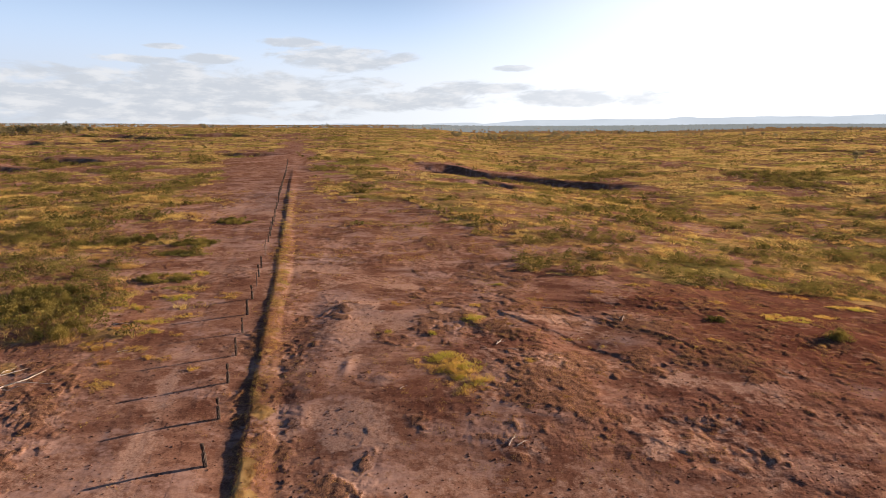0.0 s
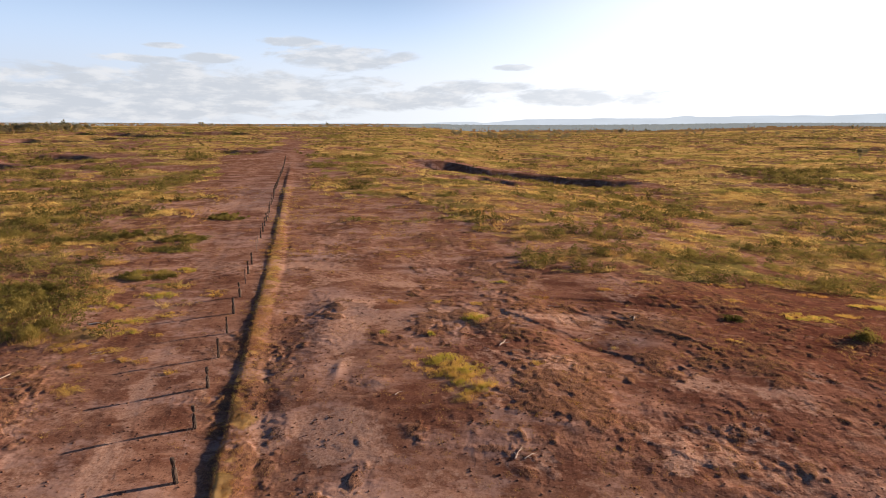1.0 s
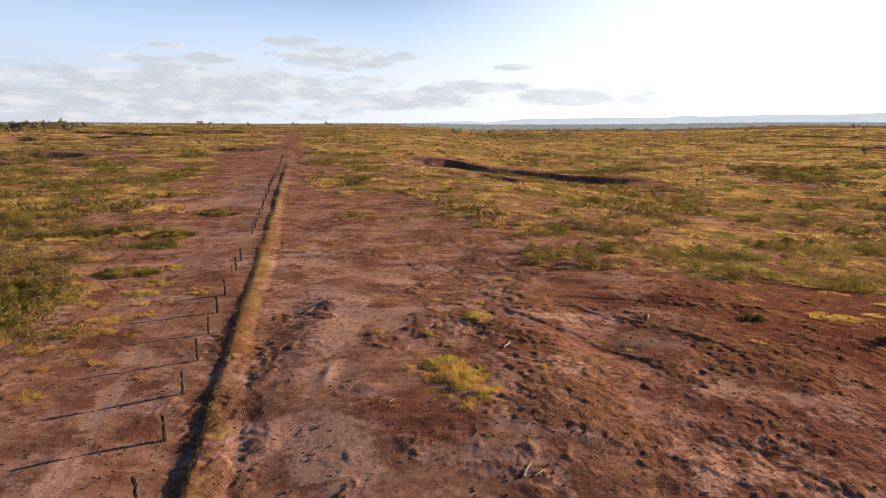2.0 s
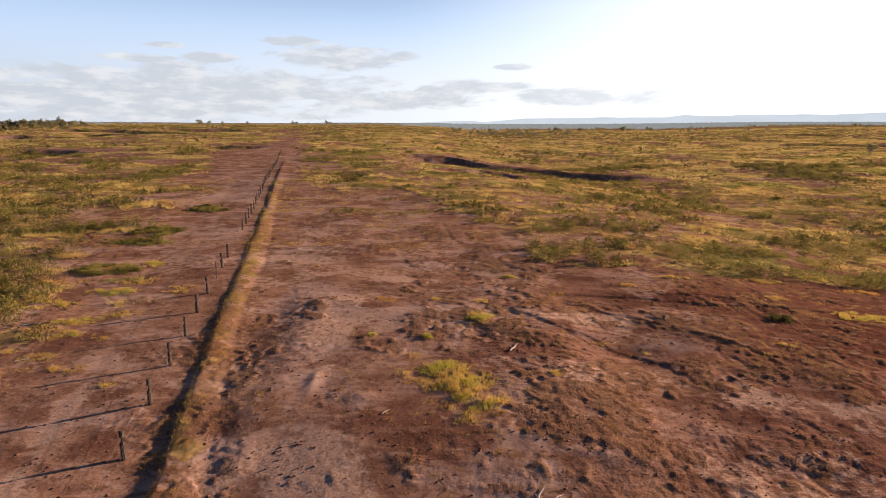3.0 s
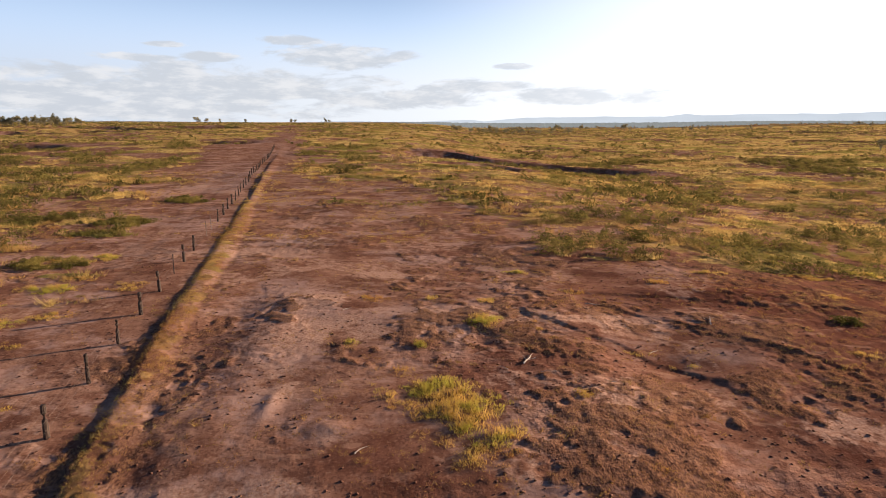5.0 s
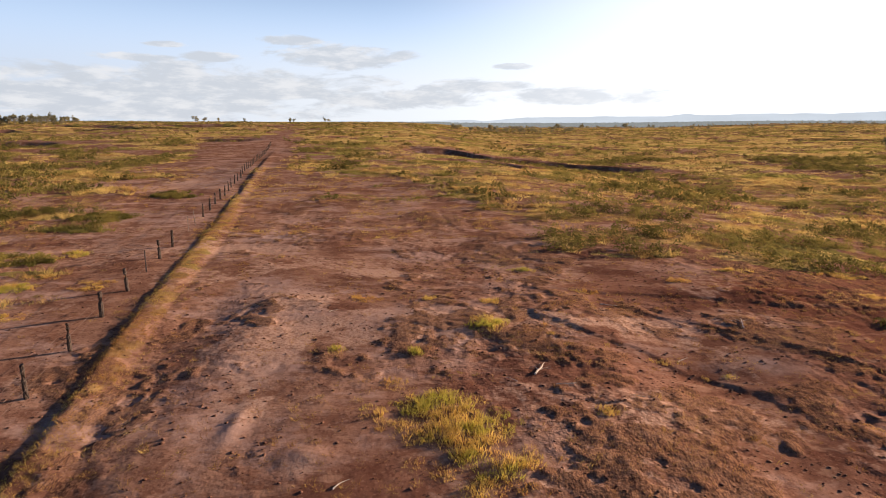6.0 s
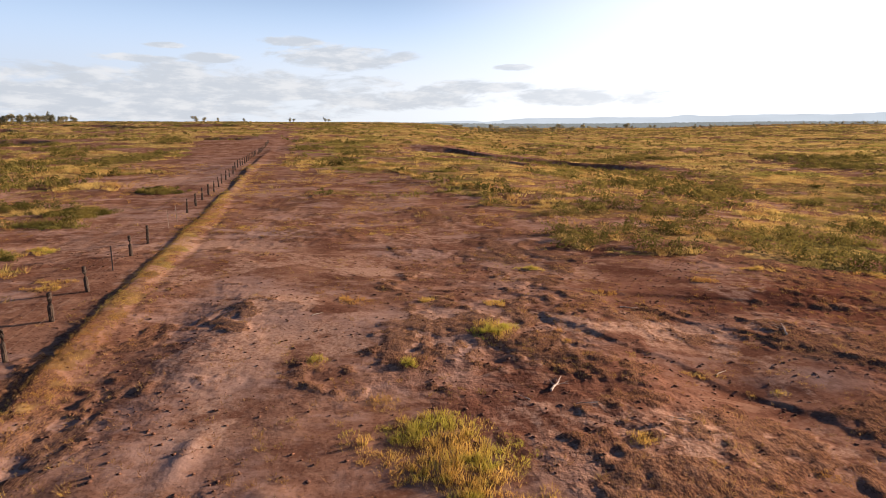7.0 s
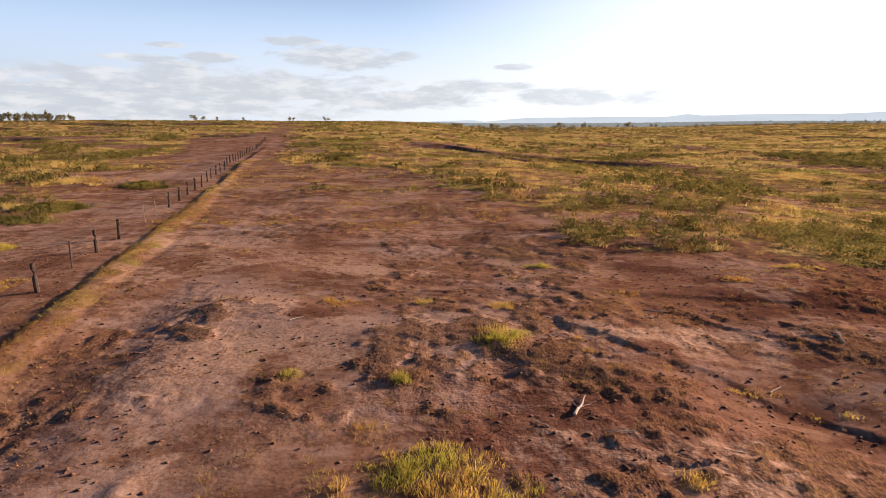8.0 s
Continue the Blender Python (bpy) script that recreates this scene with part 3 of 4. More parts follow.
def leafy(x, y, r, h, count, size):
    """Low leafy bushes: small leaves held in a dome over each place."""
    n = len(x)
    z = heights(x, y)
    a = rng.uniform(0, 2 * np.pi, (n, count))
    up = rng.uniform(0.0, 1.0, (n, count))
    d = np.sqrt(rng.uniform(0.05, 1, (n, count))) * np.sqrt(1.02 - up ** 2) * r[:, None] * (1 + 0.35 * np.sin(3 * a + x[:, None] * 7))
    c = np.stack((x[:, None] + d * np.cos(a), y[:, None] + d * np.sin(a), z[:, None] + up * h[:, None]), -1).reshape(-1, 3)
    m = len(c)
    u = rng.normal(0, 1, (m, 3))
    u[:, 2] = np.abs(u[:, 2]) + 0.3
    u /= np.linalg.norm(u, axis=1, keepdims=True)
    t = rng.normal(0, 1, (m, 3))
    t = np.cross(u, t)
    t /= np.linalg.norm(t, axis=1, keepdims=True)
    s = (size * rng.uniform(0.6, 1.4, m))[:, None]
    v = np.stack((c - 0.9 * s * u, c + 0.45 * s * t, c + 0.9 * s * u, c - 0.45 * s * t), 1).reshape(-1, 3)
    b = (np.arange(m) * 4)[:, None, None]
    f = b + np.array(((0, 1, 2), (0, 2, 3)))[None]
    return v, f.reshape(-1, 3)


def stuff(name, made, mat, label, category):
    v, f = made
    return tagged(new(name, mesh_from(name, v, f, mat, 3)), label, category, kind="stuff")


def scatter(per_square, y0, y1, spread, seed, keep):
    """Random places between two depths, within a wedge of that spread; keep(x, y) gives the chance from 0 to 1."""
    g = np.random.default_rng(seed)
    wide = spread * (y1 + 30)
    n = int(per_square * 2 * wide * (y1 - y0))
    x, y = g.uniform(-wide, wide, n), g.uniform(y0, y1, n)
    ok = np.abs(x) < spread * (y + 30)
    x, y = x[ok], y[ok]
    ok = g.uniform(0, 1, len(x)) < keep(x, y)
    return x[ok], y[ok]


def scrubby(x, y):
    """Where the low green scrub grows thick."""
    edge = smooth(0.48, 0.66, 0.75 * near(x, y, HEDGE) + 1.0 * fbm(x, y, 4.5, 4, 133, 0.6))
    rank = 0.04 * smooth(-15, -40, x) * smooth(36, 60, y) * smooth(300, 220, y) - 0.10 * smooth(34, 12, x) * smooth(-60, -20, x) * smooth(66, 84, y)
    size = smooth(70, 200, y)
    clumped = smooth(0.05, 0.13, (1 - size) * fbm(x, y, 5.5, 4, 131, 0.6) + size * fbm(x, y, 15, 4, 135, 0.65) + rank)
    return np.maximum(clumped, edge) * smooth(0.25, 0.6, cover_at(x, y))



def rand(n, lo, hi):
    return rng.uniform(lo, hi, n)


def berm_chance(x, y):
    lane = x - fence_x(y)
    return smooth(1.1, 1.5, lane) * smooth(3.0, 1.9, lane)


def open_chance(x, y):
    lane = x - fence_x(y)
    worn = smooth(-7.5, -5.5, lane) * smooth(0.9, 0.3, lane)
    side_strip = 0.5 * smooth(1.2, 1.8, lane) * smooth(5.0, 3.0, lane)
    return np.clip(0.09 + side_strip + (1 + 2.2 * smooth(-5, -9, lane)) * smooth(-0.02, 0.22, fbm(x, y, 3.6, 4, 141, 0.65)), 0, 1) * (1 - cover_at(x, y)) * (1 - 0.85 * worn) * (1 - 0.9 * smooth(0.25, 0.55, near(x, y, PALE)))


def stubble_chance(x, y):
    lane = x - fence_x(y)
    worn = smooth(-7.5, -5.5, lane) * smooth(0.9, 0.3, lane)
    return (0.12 + 0.88 * mound_at(x, y) * smooth(0.2, 0.6, rough_at(x, y))) * (1 - cover_at(x, y)) * (1 - 0.7 * worn)


# dry tufts and stubble on the open ground
x, y = scatter(4.6, 19, 64, 0.70, 1, open_chance)
stuff("dry_grass", blades(x, y, rand(len(x), 0.05, 0.17), rand(len(x), 0.06, 0.24), 22, 0.012, 1.0, simple=True), STRAW,
      "sparse dry straw-coloured grass tufts on trampled red earth", "grass")
x, y = scatter(3.4, 60, 120, 0.74, 16, open_chance)
stuff("dry_grass", blades(x, y, rand(len(x), 0.12, 0.36), rand(len(x), 0.12, 0.34), 14, 0.035, 1.0, simple=True), STRAW,
      "scattered golden dry grass tufts on bare earth near scrub", "grass")
x, y = scatter(22.0, 20, 54, 0.66, 12, stubble_chance)
stuff("stubble", blades(x, y, rand(len(x), 0.05, 0.15), rand(len(x), 0.06, 0.19), 12, 0.017, 1.1, simple=True), STUBBLE,
      "flattened brown stubble and litter on trampled earth", "stubble")
# the strip on the windrow
x, y = scatter(60, 19, 80, 0.6, 2, berm_chance)
stuff("roadside_grass", blades(x, y, rand(len(x), 0.05, 0.14), rand(len(x), 0.07, 0.19), 14, 0.014, 0.9, simple=True), STRAW,
      "strip of short dry orange grass along the graded bank", "grass")
# grassland on both sides, ever coarser with distance
x, y = scatter(4.6, 28, 75, 0.82, 3, clumps_at)
stuff("grassland", blades(x, y, rand(len(x), 0.18, 0.46), rand(len(x), 0.22, 0.58) * tall_at(x, y), 26, 0.034, 0.8, simple=True), PLAIN_GRASS,
      "dry yellow and greenish tussock grass on rough ground", "grass")
x, y = scatter(2.0, 75, 150, 0.78, 4, clumps_at)
stuff("grassland", blades(x, y, rand(len(x), 0.3, 0.75), rand(len(x), 0.28, 0.65) * tall_at(x, y) * 0.9, 16, 0.11, 1.0, simple=True), PLAIN_GRASS,
      "dry yellow and greenish tussock grass on rough ground", "grass")
x, y = scatter(0.50, 150, 420, 0.78, 5, clumps_at)
stuff("grassland", blades(x, y, rand(len(x), 0.5, 1.3), rand(len(x), 0.3, 0.75), 11, 0.32, 1.2, simple=True), FAR_GRASS,
      "distant dry yellow and greenish grass on the plain", "grass")
x, y = scatter(0.07, 420, 900, 0.78, 15, clumps_at)
stuff("grassland", blades(x, y, rand(len(x), 0.8, 2.2), rand(len(x), 0.4, 0.9), 6, 1.3, 1.5, simple=True), FAR_GRASS,
      "distant dry yellow and greenish grass on the plain", "grass")
# green scrub
x, y = scatter(0.95, 30, 80, 0.8, 6, scrubby)
stuff("low_scrub", leafy(x, y, rand(len(x), 0.4, 1.1), rand(len(x), 0.45, 1.15), 84, 0.085), SCRUB, "low olive-green leafy scrub among dry grass", "scrub")
x, y = scatter(0.6, 80, 220, 0.76, 7, scrubby)
stuff("low_scrub", leafy(x, y, rand(len(x), 0.5, 1.2), rand(len(x), 0.4, 1.1), 26, 0.17), SCRUB, "low olive-green leafy scrub among dry grass", "scrub")
x, y = scatter(0.04, 200, 700, 0.78, 8, lambda x, y: 0.1 + scrubby(x, y))
stuff("low_scrub", leafy(x, y, rand(len(x), 0.7, 1.9), rand(len(x), 0.4, 1.2), 13, 0.42), SCRUB, "far olive-green scrub dotted over the plain", "scrub")


def root(x, y):
    return np.array([[x[0], y[0], height_at(x[0], y[0]) - 0.06]])


def twigged(v, f, x, y):
    """Each leaf of a bush on a thin twig from its root, which becomes the last vertex."""
    n, lo = len(v) // 4, v[0::4]
    side = lo + np.array((0.006, 0.006, 0.0))
    i = np.arange(n)
    twigs = np.stack((4 * i, 4 * n + i, np.full(n, 5 * n)), 1)
    return np.concatenate((v, side, root(x, y))), np.concatenate((f, twigs))


def rooted(v, f, x, y, v2, f2):
    """Joins the feet of a tuft's blades, five vertices each, in one crown, together with what is already there."""
    if not len(v):
        v = root(x, y)
    i = np.arange(len(v2) // 5) * 5 + len(v)
    feet = np.stack((i, i + 1, np.full(len(i), len(v) - 1)), 1)
    return np.concatenate((v, v2)), np.concatenate((f, f2 + len(v), feet)).astype(int)


# single clumps on the open ground: x, y, half width, half depth, height, kind
def clump(name, x0, y0, rx, ry, h, kind, seed):
    global rng
    rng = np.random.default_rng(seed)
    mat, label, piece, word = {"lime": (LIME, "bright yellow-green grass clump on bare red earth", "tuft", "grass clump"),
                               "dry": (STRAW, "dry golden grass clump on bare red earth", "tuft", "grass clump"),
                               "scrub": (SCRUB, "olive-green scrubby clump beside the track", "bush", "shrub")}[kind]
    z0 = height_at(x0, y0)
    top = tagged(new(name), label, word, "clumps on the open ground")
    top.matrix_basis = pose(x0, y0, z0)
    for _ in range(int((12 if kind != "scrub" else 3.2) * rx * ry * 3.14) + 4):
        a, d = rng.uniform(0, 6.283), math.sqrt(rng.uniform(0, 1))
        x, y = np.array([x0 + rx * d * math.cos(a)]), np.array([y0 + ry * d * math.sin(a)])
        if fbm(x, y, 0.9, 3, seed)[0] < -0.16:
            continue
        tall = np.array([h * (1.1 - 0.55 * d) * rng.uniform(0.6, 1.15)])
        if kind == "scrub":
            v, f = leafy(x, y, rand(1, 0.3, 0.65), tall, 90, 0.06)
            v2, f2 = blades(x, y, rand(1, 0.2, 0.5), tall, 22, 0.02, 0.6)
            v, f = rooted(*twigged(v, f, x, y), x, y, v2, f2)
        else:
            v, f = blades(x, y, rand(1, 0.10, 0.30), tall, 46, 0.011, 0.6)
            v, f = rooted(np.zeros((0, 3)), np.zeros((0, 3), int), x, y, v, f)
        ob = new(piece, mesh_from(piece, v - np.array((x0, y0, z0)), f, mat, 3))
        ob.parent = top


CLUMPS = ((0.1, 34.79, 1.3, 1.0, 0.5, "lime"), (0.77, 33.35, 1.3, 1.0, 0.5, "lime"), (1.44, 32.01, 1.2, 0.9, 0.45, "lime"), (0.86, 30.67, 0.8, 0.7, 0.3, "dry"), (-1.53, 34.22, 0.7, 0.6, 0.35, "lime"),
          (-1.63, 36.52, 0.7, 0.25, 0.3, "dry"), (1.92, 41.73, 0.8, 0.9, 0.4, "lime"), (2.23, 44.6, 0.6, 0.7, 0.35, "dry"), (-0.68, 45.31, 0.3, 0.3, 0.35, "dry"))
CLUMPS += ((-0.96, 38.72, 0.3, 0.2, 0.3, "lime"), (5.3, 51.38, 1.5, 0.5, 0.35, "lime"), (-3.79, 45.07, 1.0, 0.6, 0.25, "dry"), (4.12, 41.32, 0.4, 0.8, 0.3, "dry"),
           (12.6, 49.1, 0.5, 0.4, 0.4, "dry"), (7.12, 47.01, 0.6, 0.4, 0.3, "dry"), (-3.93, 39.01, 0.3, 0.3, 0.3, "lime"), (5.08, 34.61, 0.5, 0.3, 0.25, "dry"))
CLUMPS += ((31, 52.5, 1.6, 0.6, 0.35, "dry"), (37.5, 54, 1.8, 0.6, 0.4, "lime"), (22.5, 48, 0.8, 0.4, 0.3, "dry"), (16.8, 51.8, 1.2, 0.5, 0.35, "dry"), (30.5, 46.5, 1.1, 0.5, 0.35, "dry"), (18.2, 39.4, 0.7, 0.4, 0.25, "dry"))
CLUMPS += ((26.3, 45, 2.2, 0.9, 0.4, "lime"), (29.7, 56.5, 2.2, 0.8, 0.45, "lime"), (34.7, 49.8, 2.2, 0.7, 0.4, "lime"), (27.7, 41, 1.0, 0.9, 0.7, "scrub"),
           (23.9, 53.7, 2.0, 0.8, 0.35, "dry"), (20.4, 43.6, 0.5, 0.4, 0.4, "scrub"), (6.29, 39.94, 0.7, 0.15, 0.2, "dry"), (8.31, 39.12, 0.8, 0.15, 0.2, "dry"), (10.2, 38.2, 0.9, 0.15, 0.2, "lime"), (-25, 52, 2.4, 1.8, 0.6, "scrub"), (-23, 54, 0.9, 1.4, 0.5, "lime"))
CLUMPS += ((-28.7, 68, 2.6, 2.4, 0.5, "scrub"), (-30, 84.5, 2.6, 2.6, 0.6, "scrub"), (-25.6, 38.6, 2.2, 1.7, 0.85, "scrub"), (-32, 45, 3.6, 3.6, 1.0, "scrub"), (-39, 42, 4, 4, 1.0, "scrub"), (-50, 70, 3.2, 1.6, 0.8, "scrub"), (-42.5, 67.3, 2.6, 1.5, 0.7, "scrub"), (-36, 70.8, 2.2, 1.6, 0.7, "scrub"), (-56, 66, 3, 2, 0.8, "scrub"),
           (-29.8, 41, 1.8, 1.6, 0.5, "lime"), (-20, 38.8, 0.9, 0.7, 0.3, "lime"), (-18.6, 42.4, 1.0, 0.7, 0.25, "dry"), (-20.4, 34, 0.6, 0.5, 0.25, "dry"))
CLUMPS += ((0.5, 32.0, 1.5, 0.9, 0.24, "dry"), (-0.9, 33.3, 0.9, 0.7, 0.24, "dry"), (1.6, 33.9, 0.9, 0.8, 0.3, "lime"), (-1.0, 34.6, 0.8, 0.4, 0.3, "lime"), (2.0, 30.6, 0.7, 0.5, 0.2, "dry"),
           (-22.4, 36.6, 1.2, 0.9, 0.3, "dry"), (-20.8, 41.0, 1.3, 0.8, 0.3, "lime"), (-17.6, 47.0, 1.5, 0.8, 0.3, "dry"), (-21.6, 46.4, 1.8, 0.9, 0.35, "lime"), (-24.6, 43.6, 1.6, 1.0, 0.4, "lime"), (-19.2, 31.2, 0.9, 0.6, 0.25, "dry"))
CLUMPS += ((-21.8, 39.5, 1.2, 0.6, 0.26, "dry"), (-21.3, 40.7, 0.9, 0.5, 0.26, "lime"), (-18.3, 38.6, 0.6, 0.4, 0.26, "dry"), (-19.7, 36, 1.0, 0.5, 0.26, "dry"),
           (-19.6, 41.9, 0.5, 0.4, 0.26, "dry"), (-21.4, 48.3, 1.3, 0.7, 0.26, "dry"), (-23.1, 43.7, 1.0, 0.5, 0.26, "lime"), (-25.5, 53.2, 1.4, 0.7, 0.26, "dry"),
           (-26.9, 47.9, 1.2, 0.7, 0.26, "dry"), (-18.2, 34.9, 0.5, 0.4, 0.26, "dry"), (-15, 33.4, 0.5, 0.3, 0.26, "dry"), (-19.7, 31.7, 0.6, 0.5, 0.18, "dry"),
           (-19.2, 29.3, 0.6, 0.5, 0.18, "dry"), (-19.6, 34.9, 0.6, 0.5, 0.18, "dry"), (-17.1, 28.2, 0.6, 0.5, 0.18, "dry"), (-17.3, 34.9, 0.6, 0.5, 0.18, "dry"),
           (18.4, 40.5, 0.5, 0.3, 0.18, "dry"), (13.3, 34.5, 0.5, 0.3, 0.18, "dry"), (9.4, 33.7, 0.5, 0.3, 0.18, "dry"), (3.7, 32.1, 0.5, 0.3, 0.18, "dry"),
           (4.4, 29, 0.5, 0.3, 0.18, "dry"), (6.2, 30.1, 0.5, 0.3, 0.18, "dry"), (2, 28.3, 0.5, 0.3, 0.18, "dry"), (-0.7, 34.9, 0.5, 0.3, 0.18, "dry"))
for i, c in enumerate(CLUMPS):
    clump("grass_clump" if c[5] != "scrub" else "shrub_clump", *c, 300 + i)
rng = np.random.default_rng(11)


def clods():
    """Lumps of trampled earth."""
    x, y = scatter(14.0, 20, 54, 0.68, 21, lambda x, y: 0.24 + smooth(-0.02, 0.25, fbm(x, y, 1.8, 4, 151)) * (1 - cover_at(x, y)))
    n = len(x)
    z = heights(x, y)
    shape = np.array(((1.3, 0, 0), (0.3, 1.1, 0), (-1.0, 0.7, 0), (-1.0, -0.7, 0), (0.3, -1.1, 0), (0.2, 0.1, 0.55), (0, 0, -0.4)))
    tri = np.array(((0, 1, 5), (1, 2, 5), (2, 3, 5), (3, 4, 5), (4, 0, 5), (1, 0, 6), (2, 1, 6), (3, 2, 6), (4, 3, 6), (0, 4, 6)))
    s = 0.012 + 0.050 * rng.uniform(0, 1, n) ** 4
    p = shape[None] * rng.uniform(0.4, 1.6, (n, 7, 3)) * s[:, None, None]
    a = rng.uniform(0, 6.283, n)
    c, q = np.cos(a)[:, None], np.sin(a)[:, None]
    v = np.stack((x[:, None] + p[..., 0] * c - p[..., 1] * q, y[:, None] + p[..., 0] * q + p[..., 1] * c, z[:, None] + p[..., 2] + 0.01), -1)
    f = (np.arange(n) * 7)[:, None, None] + tri[None]
    stuff("earth_clods", (v.reshape(-1, 3), f.reshape(-1, 3)), CLOD, "dark red-brown lumps of trampled earth", "clods")


clods()


x, y = scatter(1.6, 22, 48, 0.6, 41, lambda x, y: smooth(-4, 2, x) * (0.03 + 0.4 * mound_at(x, y)) * (1 - cover_at(x, y)))
stuff("twigs", blades(x, y, rand(len(x), 0.05, 0.25), rand(len(x), 0.06, 0.09), 3, 0.016, 4.0), TWIG, "small pale dead twigs strewn on trampled earth", "twigs")


# ---- helpers for solid things ----
def part(name, bm, mat, parent, label=""):
    me = bpy.data.meshes.new(name)
    bm.to_mesh(me)
    bm.free()
    me.materials.append(mat)
    ob = new(name, me)
    ob.parent = parent
    return tagged(ob, label)


def tube(bm, points, radii, sides=7, wobble=0.0, seed=0):
    """A closed, tapering tube along some points."""
    g = random.Random(seed)
    rings = []
    for i, (p, r) in enumerate(zip(points, radii)):
        p = Vector(p)
        ahead = Vector(points[min(i + 1, len(points) - 1)]) - Vector(points[max(i - 1, 0)])
        q = ahead.to_track_quat("Z", "Y")
        rings.append([bm.verts.new(p + q @ Vector((math.cos(6.2832 * k / sides), math.sin(6.2832 * k / sides), 0)) * r * (1 + wobble * g.uniform(-1, 1)))
                      for k in range(sides)])
    for a, b in zip(rings, rings[1:]):
        for k in range(sides):
            bm.faces.new((a[k], a[(k + 1) % sides], b[(k + 1) % sides], b[k]))
    bm.faces.new(rings[0][::-1])
    bm.faces.new(rings[-1])


# ---- the fence ----
def fence():
    base = new("fence")
    tagged(base, "weathered split-timber post and plain wire stock fence beside the track", "fence")
    g = random.Random(5)
    wood = [16.4, 20.3, 24.2, 28.1, 31.8, 35.4, 38.9, 42.55, 46.2, 52.9, 56.6] + [69.4 + 3.78 * k + g.uniform(-0.2, 0.2) for k in range(36)]
    steel = [49.5, 62.1, 65.4]
    heads = []
    shapes = []
    for k in range(6):
        bm = bmesh.new()
        r, top = 0.085 * g.uniform(0.85, 1.2), 1.12 * g.uniform(0.95, 1.06)
        pts = [(g.uniform(-0.006, 0.006), g.uniform(-0.006, 0.006), z) for j, z in enumerate((-0.35, 0.0, 0.3, 0.62, 0.9, top - 0.03, top))]
        tube(bm, pts, (r * 1.12, r * 1.08, r, r * 0.97, r * 0.93, r * 0.9, r * 0.75), 9, 0.06, k)
        me = bpy.data.meshes.new("fence_post")
        bm.to_mesh(me)
        bm.free()
        me.materials.append(POST_WOOD)
        shapes.append(me)
    for y in wood + steel:
        x = fence_x(y) + g.uniform(-0.06, 0.06)
        z = height_at(x, y)
        if y in wood:
            ob = new("fence_post", g.choice(shapes))
        else:
            bm = bmesh.new()
            for a in (0, 2.09, 4.19):
                ca, sa = math.cos(a), math.sin(a)
                w = [bm.verts.new((ca * d - sa * t, sa * d + ca * t, h)) for h in (-0.3, 1.25) for d, t in ((0, -0.003), (0.034, -0.003), (0.034, 0.003), (0, 0.003))]
                for q in ((0, 1, 2, 3), (4, 5, 6, 7), (0, 1, 5, 4), (1, 2, 6, 5), (2, 3, 7, 6), (3, 0, 4, 7)):
                    bm.faces.new([w[i] for i in q])
            me = bpy.data.meshes.new("steel_picket")
            bm.to_mesh(me)
            bm.free()
            me.materials.append(STEEL)
            ob = tagged(new("steel_picket", me), "thin rusty steel star picket")
        ob.parent = base
        ob.matrix_basis = pose(x, y, z - 0.02, g.uniform(-3, 3), g.uniform(-3, 3), g.uniform(0, 360))
        heads.append((y, x, z))
    heads.sort()
    for h in (0.35, 0.65, 0.98):
        bm = bmesh.new()
        tube(bm, [(x + 0.09, y, z + h) for y, x, z in heads], [0.003] * len(heads), 4)
        part("fence_wire", bm, STEEL, base, "slack plain steel wire")


fence()


# ---- dead wood ----
def branch(x, y, length, thick, heading, seed, forks=3):
    g = random.Random(seed)
    bm = bmesh.new()

    def limb(p, a, n, r, depth):
        pts, rad = [p], [r]
        for i in range(5):
            a += g.uniform(-0.28, 0.28)
            q = Vector(pts[-1]) + Vector((math.cos(a), math.sin(a), 0)) * n / 5
            q.z = height_at(q.x + x, q.y + y) - z0 + r * 0.7 + (0.10 * n * g.random() if depth else 0.02)
            pts.append(tuple(q))
            rad.append(r * (1 - 0.16 * (i + 1)))
        tube(bm, pts, rad, 6, 0.12, seed + depth)
        if depth < 2:
            for _ in range(forks if depth == 0 else 1):
                k = g.randint(1, 4)
                limb(pts[k], a + g.choice((-1, 1)) * g.uniform(0.4, 0.9), n * g.uniform(0.3, 0.5), rad[k] * 0.6, depth + 1)

    z0 = height_at(x, y)
    limb((0, 0, thick * 0.7), radians(heading), length, thick, 0)
    me = bpy.data.meshes.new("dead_branch")
    bm.to_mesh(me)
    bm.free()
    me.materials.append(DEAD_WOOD)
    ob = tagged(new("dead_branch", me), "bleached grey-white dead branch lying on red earth", "branch", "fallen branches")
    ob.matrix_basis = pose(x, y, z0)


for i, b in enumerate(((-25.4, 27.6, 5.6, 0.085, 66, 3), (-27, 30.8, 3.4, 0.06, 52, 2), (-23.2, 39.9, 1.2, 0.05, 25, 2), (2.96, 25.81, 0.9, 0.035, 80, 2), (3.35, 25.81, 0.7, 0.03, 35, 1),
                       (-2.49, 30.77, 0.5, 0.022, 65, 0), (3.26, 37.09, 1.1, 0.04, 50, 3), (3.83, 36.32, 0.7, 0.016, 10, 3), (12.9, 42.3, 1.3, 0.035, 75, 3), (-4.91, 43.01, 0.5, 0.02, 60, 1),
                       (2.59, 36.52, 0.5, 0.016, 140, 2), (7.49, 45.13, 0.8, 0.03, 10, 1), (-20.6, 35.6, 0.6, 0.03, 20, 1), (6.6, 35.77, 0.5, 0.014, 160, 2), (8.96, 39.18, 0.6, 0.02, 30, 1))):
    branch(*b[:5], 40 + i, b[5])


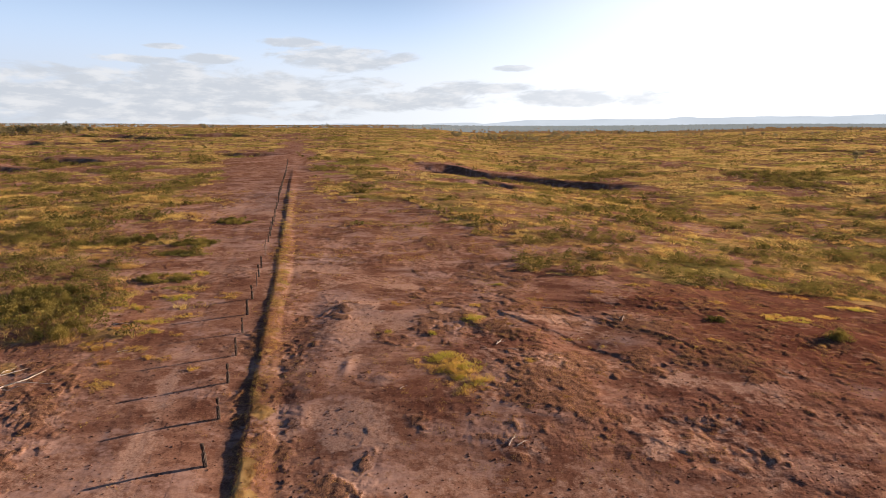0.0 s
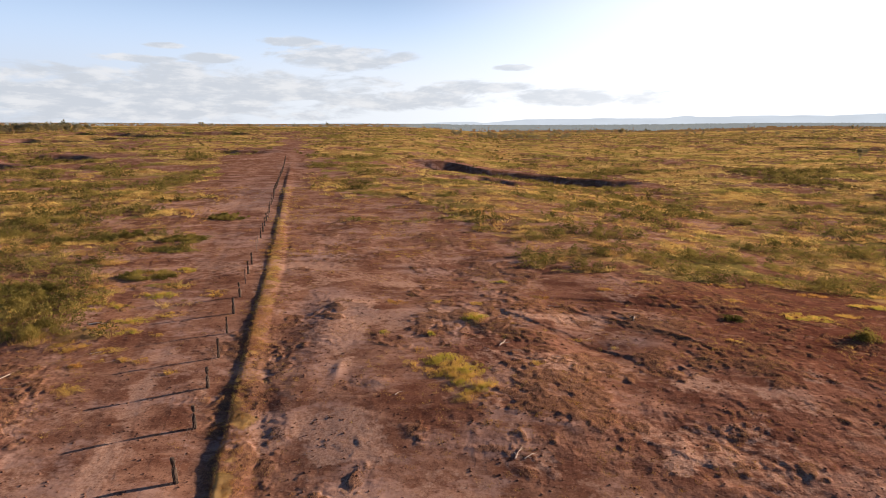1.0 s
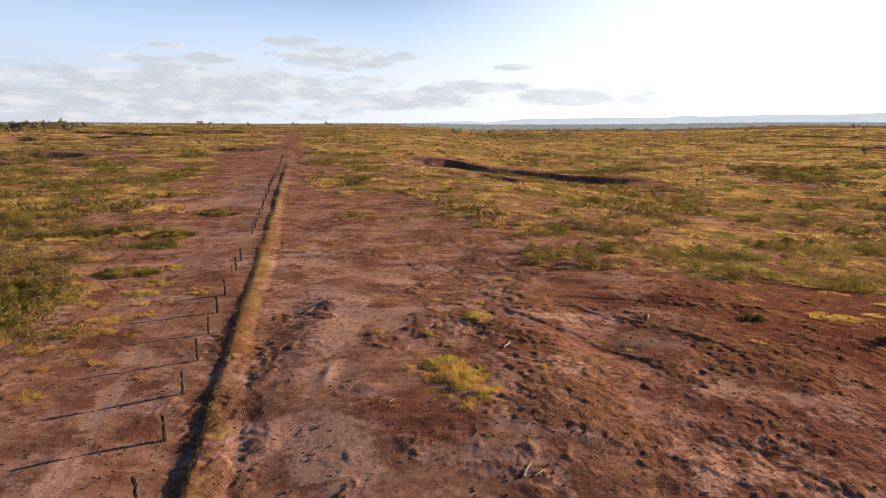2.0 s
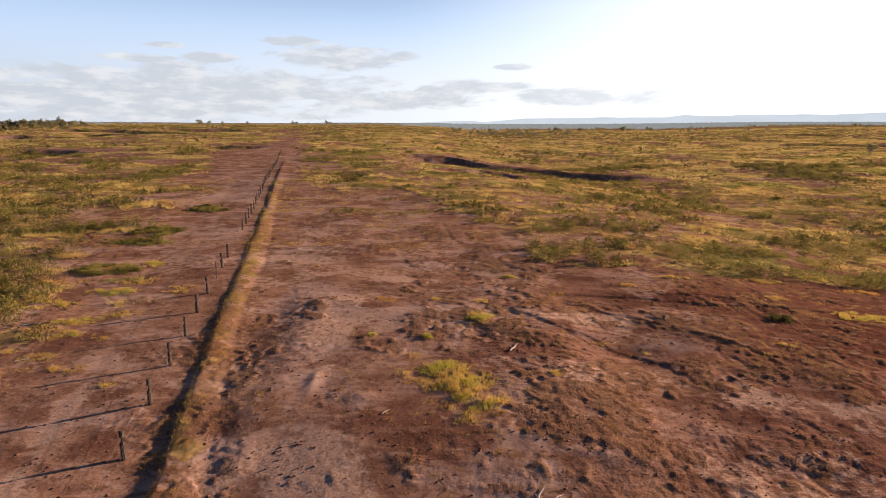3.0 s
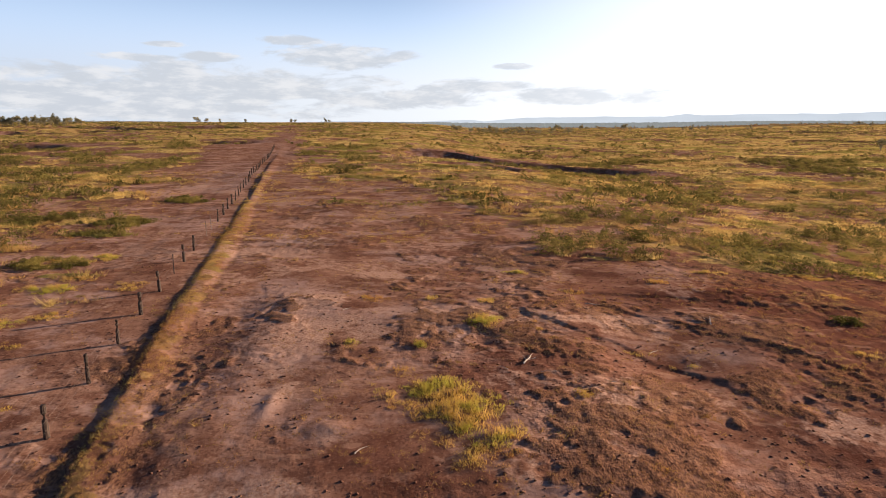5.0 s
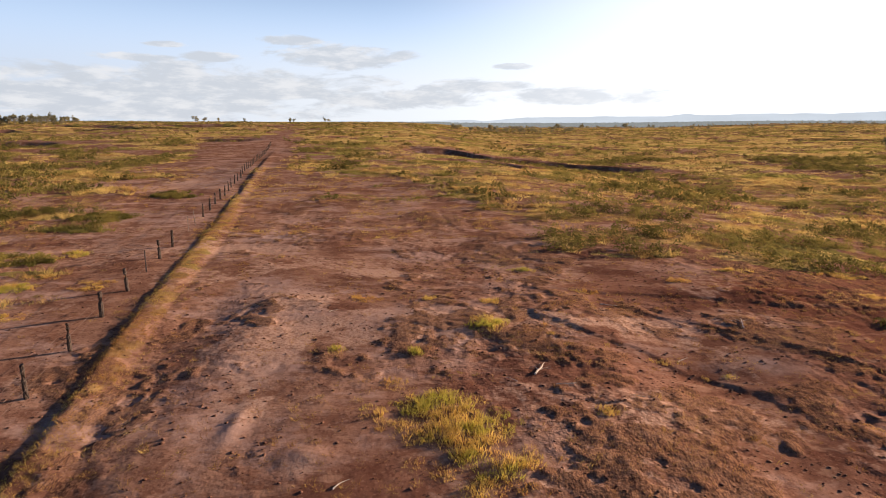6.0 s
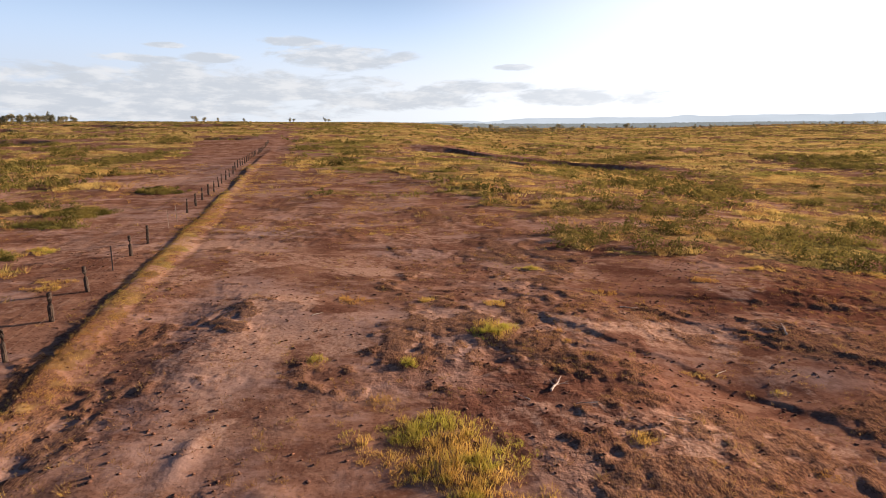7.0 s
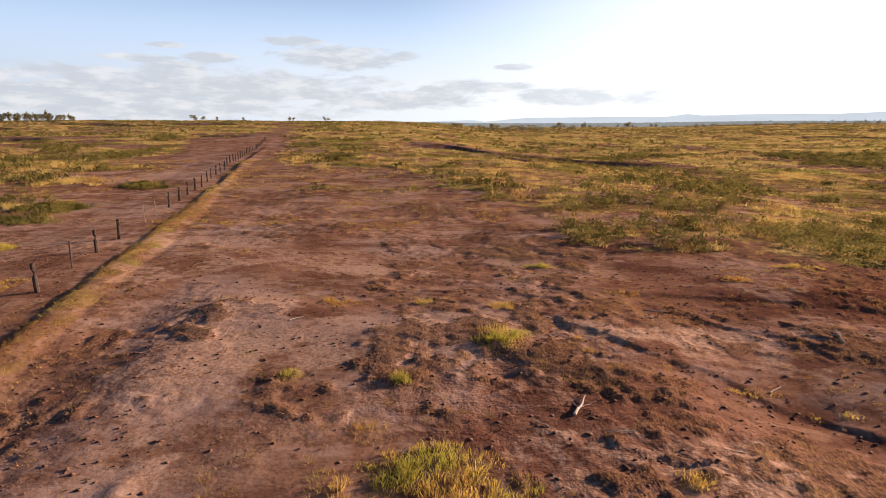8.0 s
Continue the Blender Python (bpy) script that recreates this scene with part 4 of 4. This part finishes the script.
# ---- trees ----
def tree_shape(seed, tall, spread, leaves):
    """A small gum tree: a tapering trunk with limbs, and a crown of leaf clumps with gaps between them."""
    g, q = random.Random(seed), np.random.default_rng(seed)
    top = new("gum_tree")
    bm = bmesh.new()
    trunk = [(0.1 * g.uniform(-1, 1) * i, 0.1 * g.uniform(-1, 1) * i, z * tall) for i, z in enumerate((-0.05, 0.12, 0.28, 0.45, 0.62, 0.8))]
    tube(bm, trunk, [0.035 * tall * k for k in (1.2, 0.9, 0.75, 0.6, 0.4, 0.15)], 7, 0.08, seed)
    ends = [trunk[-1]]
    for k in range(6):
        s = trunk[2 + k % 3]
        a, n = 1.05 * k + g.uniform(-0.4, 0.4), spread * g.uniform(0.5, 0.95)
        e = (s[0] + n * math.cos(a), s[1] + n * math.sin(a), tall * g.uniform(0.55, 0.92))
        m = tuple((s[i] + e[i]) / 2 + (0.08 * tall if i == 2 else 0) * g.uniform(-1, 0.4) for i in range(3))
        tube(bm, [s, m, e], [0.016 * tall, 0.011 * tall, 0.004 * tall], 5, 0.1, seed + k)
        ends += [e, m] if k % 2 else [e]
    part("trunk", bm, BARK, top)
    pts = []
    for e in ends:
        for _ in range(3):
            c = np.array(e) + q.normal(0, 0.16, 3) * np.array((spread, spread, 0.4 * tall))
            pts.append(c + q.normal(0, 1, (leaves, 3)) * np.array((0.17 * spread, 0.17 * spread, 0.05 * tall)))
    c = np.concatenate(pts)
    n = len(c)
    u, t = q.normal(0, 1, (n, 3)), q.normal(0, 1, (n, 3))
    u /= np.linalg.norm(u, axis=1, keepdims=True)
    t = np.cross(u, t)
    t /= np.linalg.norm(t, axis=1, keepdims=True)
    s = 0.065 * tall * q.uniform(0.6, 1.4, (n, 1))
    v = np.stack((c - s * u, c + 0.5 * s * t, c + s * u, c - 0.5 * s * t), 1).reshape(-1, 3)
    f = (np.arange(n) * 4)[:, None, None] + np.array(((0, 1, 2), (0, 2, 3)))[None]
    crown = new("crown", mesh_from("crown", v, f.reshape(-1, 3), LEAF, 3))
    crown.parent = top
    return top


SHAPES = [tree_shape(1, 8.0, 2.6, 10), tree_shape(2, 7.0, 2.2, 10), tree_shape(3, 6.0, 3.0, 11), tree_shape(4, 4.0, 2.6, 12)]
USED = [False] * 4


def tree(kind, x, y, scale, turn, label, group):
    z = height_at(x, y) - 0.1
    m = pose(x, y, z, 0, 0, turn) @ Matrix.Scale(scale, 4)
    if USED[kind]:
        ob = copy_thing(SHAPES[kind], m)
    else:
        ob = SHAPES[kind]
        USED[kind] = True
    ob.matrix_basis = m
    tagged(ob, label, "tree", group)


g = random.Random(9)
for i in range(72):
    k = i / 71
    y = 455 + 70 * g.random() - 60 * k
    tree(g.choice((0, 0, 1, 1, 2)), -(0.583 + 0.30 * k) * y + g.uniform(-3, 3), y, g.uniform(0.6, 1.1), g.uniform(0, 360),
         "slender grey-green gum tree in a woodland edge", "woodland edge")
for x, y, k, s in ((-256, 640, 2, 1.1), (-246, 640, 3, 1.2), (-236, 650, 1, 0.6), (-226, 700, 1, 0.7), (-262, 660, 3, 1.0), (-180, 720, 0, 0.7), (-168, 690, 1, 0.7),
                   (-160, 820, 0, 0.8), (-140, 740, 3, 1.0), (196, 690, 3, 1.9), (250, 640, 3, 1.2), (176, 262, 1, 0.75), (205, 300, 3, 0.6), (300, 560, 3, 1.0), (330, 640, 2, 0.8)):
    tree(k, x, y, s, g.uniform(0, 360), "lone rounded gum tree on the open plain", "scattered trees")
for i in range(56):
    y = g.uniform(500, 640)
    tree(g.choice((1, 2, 3, 3)), g.uniform(5, 0.2 * y), y, g.uniform(0.6, 1.0), g.uniform(0, 360), "small dark green tree in a hollow of the plain", "trees in the hollow")
for i in range(100):
    y = g.uniform(600, 1100)
    tree(g.choice((0, 1, 2, 3)), g.uniform(0.2, 0.85) * y, y, g.uniform(0.35, 0.8), g.uniform(0, 360), "small gum tree scattered over the far plain", "scattered trees")


def far_woods():
    """Thousands of trees on the plain behind the crest."""
    global rng
    rng = np.random.default_rng(23)
    x, y = scatter(0.0011, 1300, 3600, 0.76, 31, lambda x, y: np.clip(smooth(-0.15, 0.25, fbm(x, y, 300, 3, 161)) + smooth(1500, 2100, y), 0, 1) * (0.06 + 0.94 * smooth(-0.12, 0.05, x / y)))
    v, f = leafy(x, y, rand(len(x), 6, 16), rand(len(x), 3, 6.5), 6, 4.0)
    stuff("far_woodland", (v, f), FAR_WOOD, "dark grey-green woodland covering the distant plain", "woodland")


far_woods()
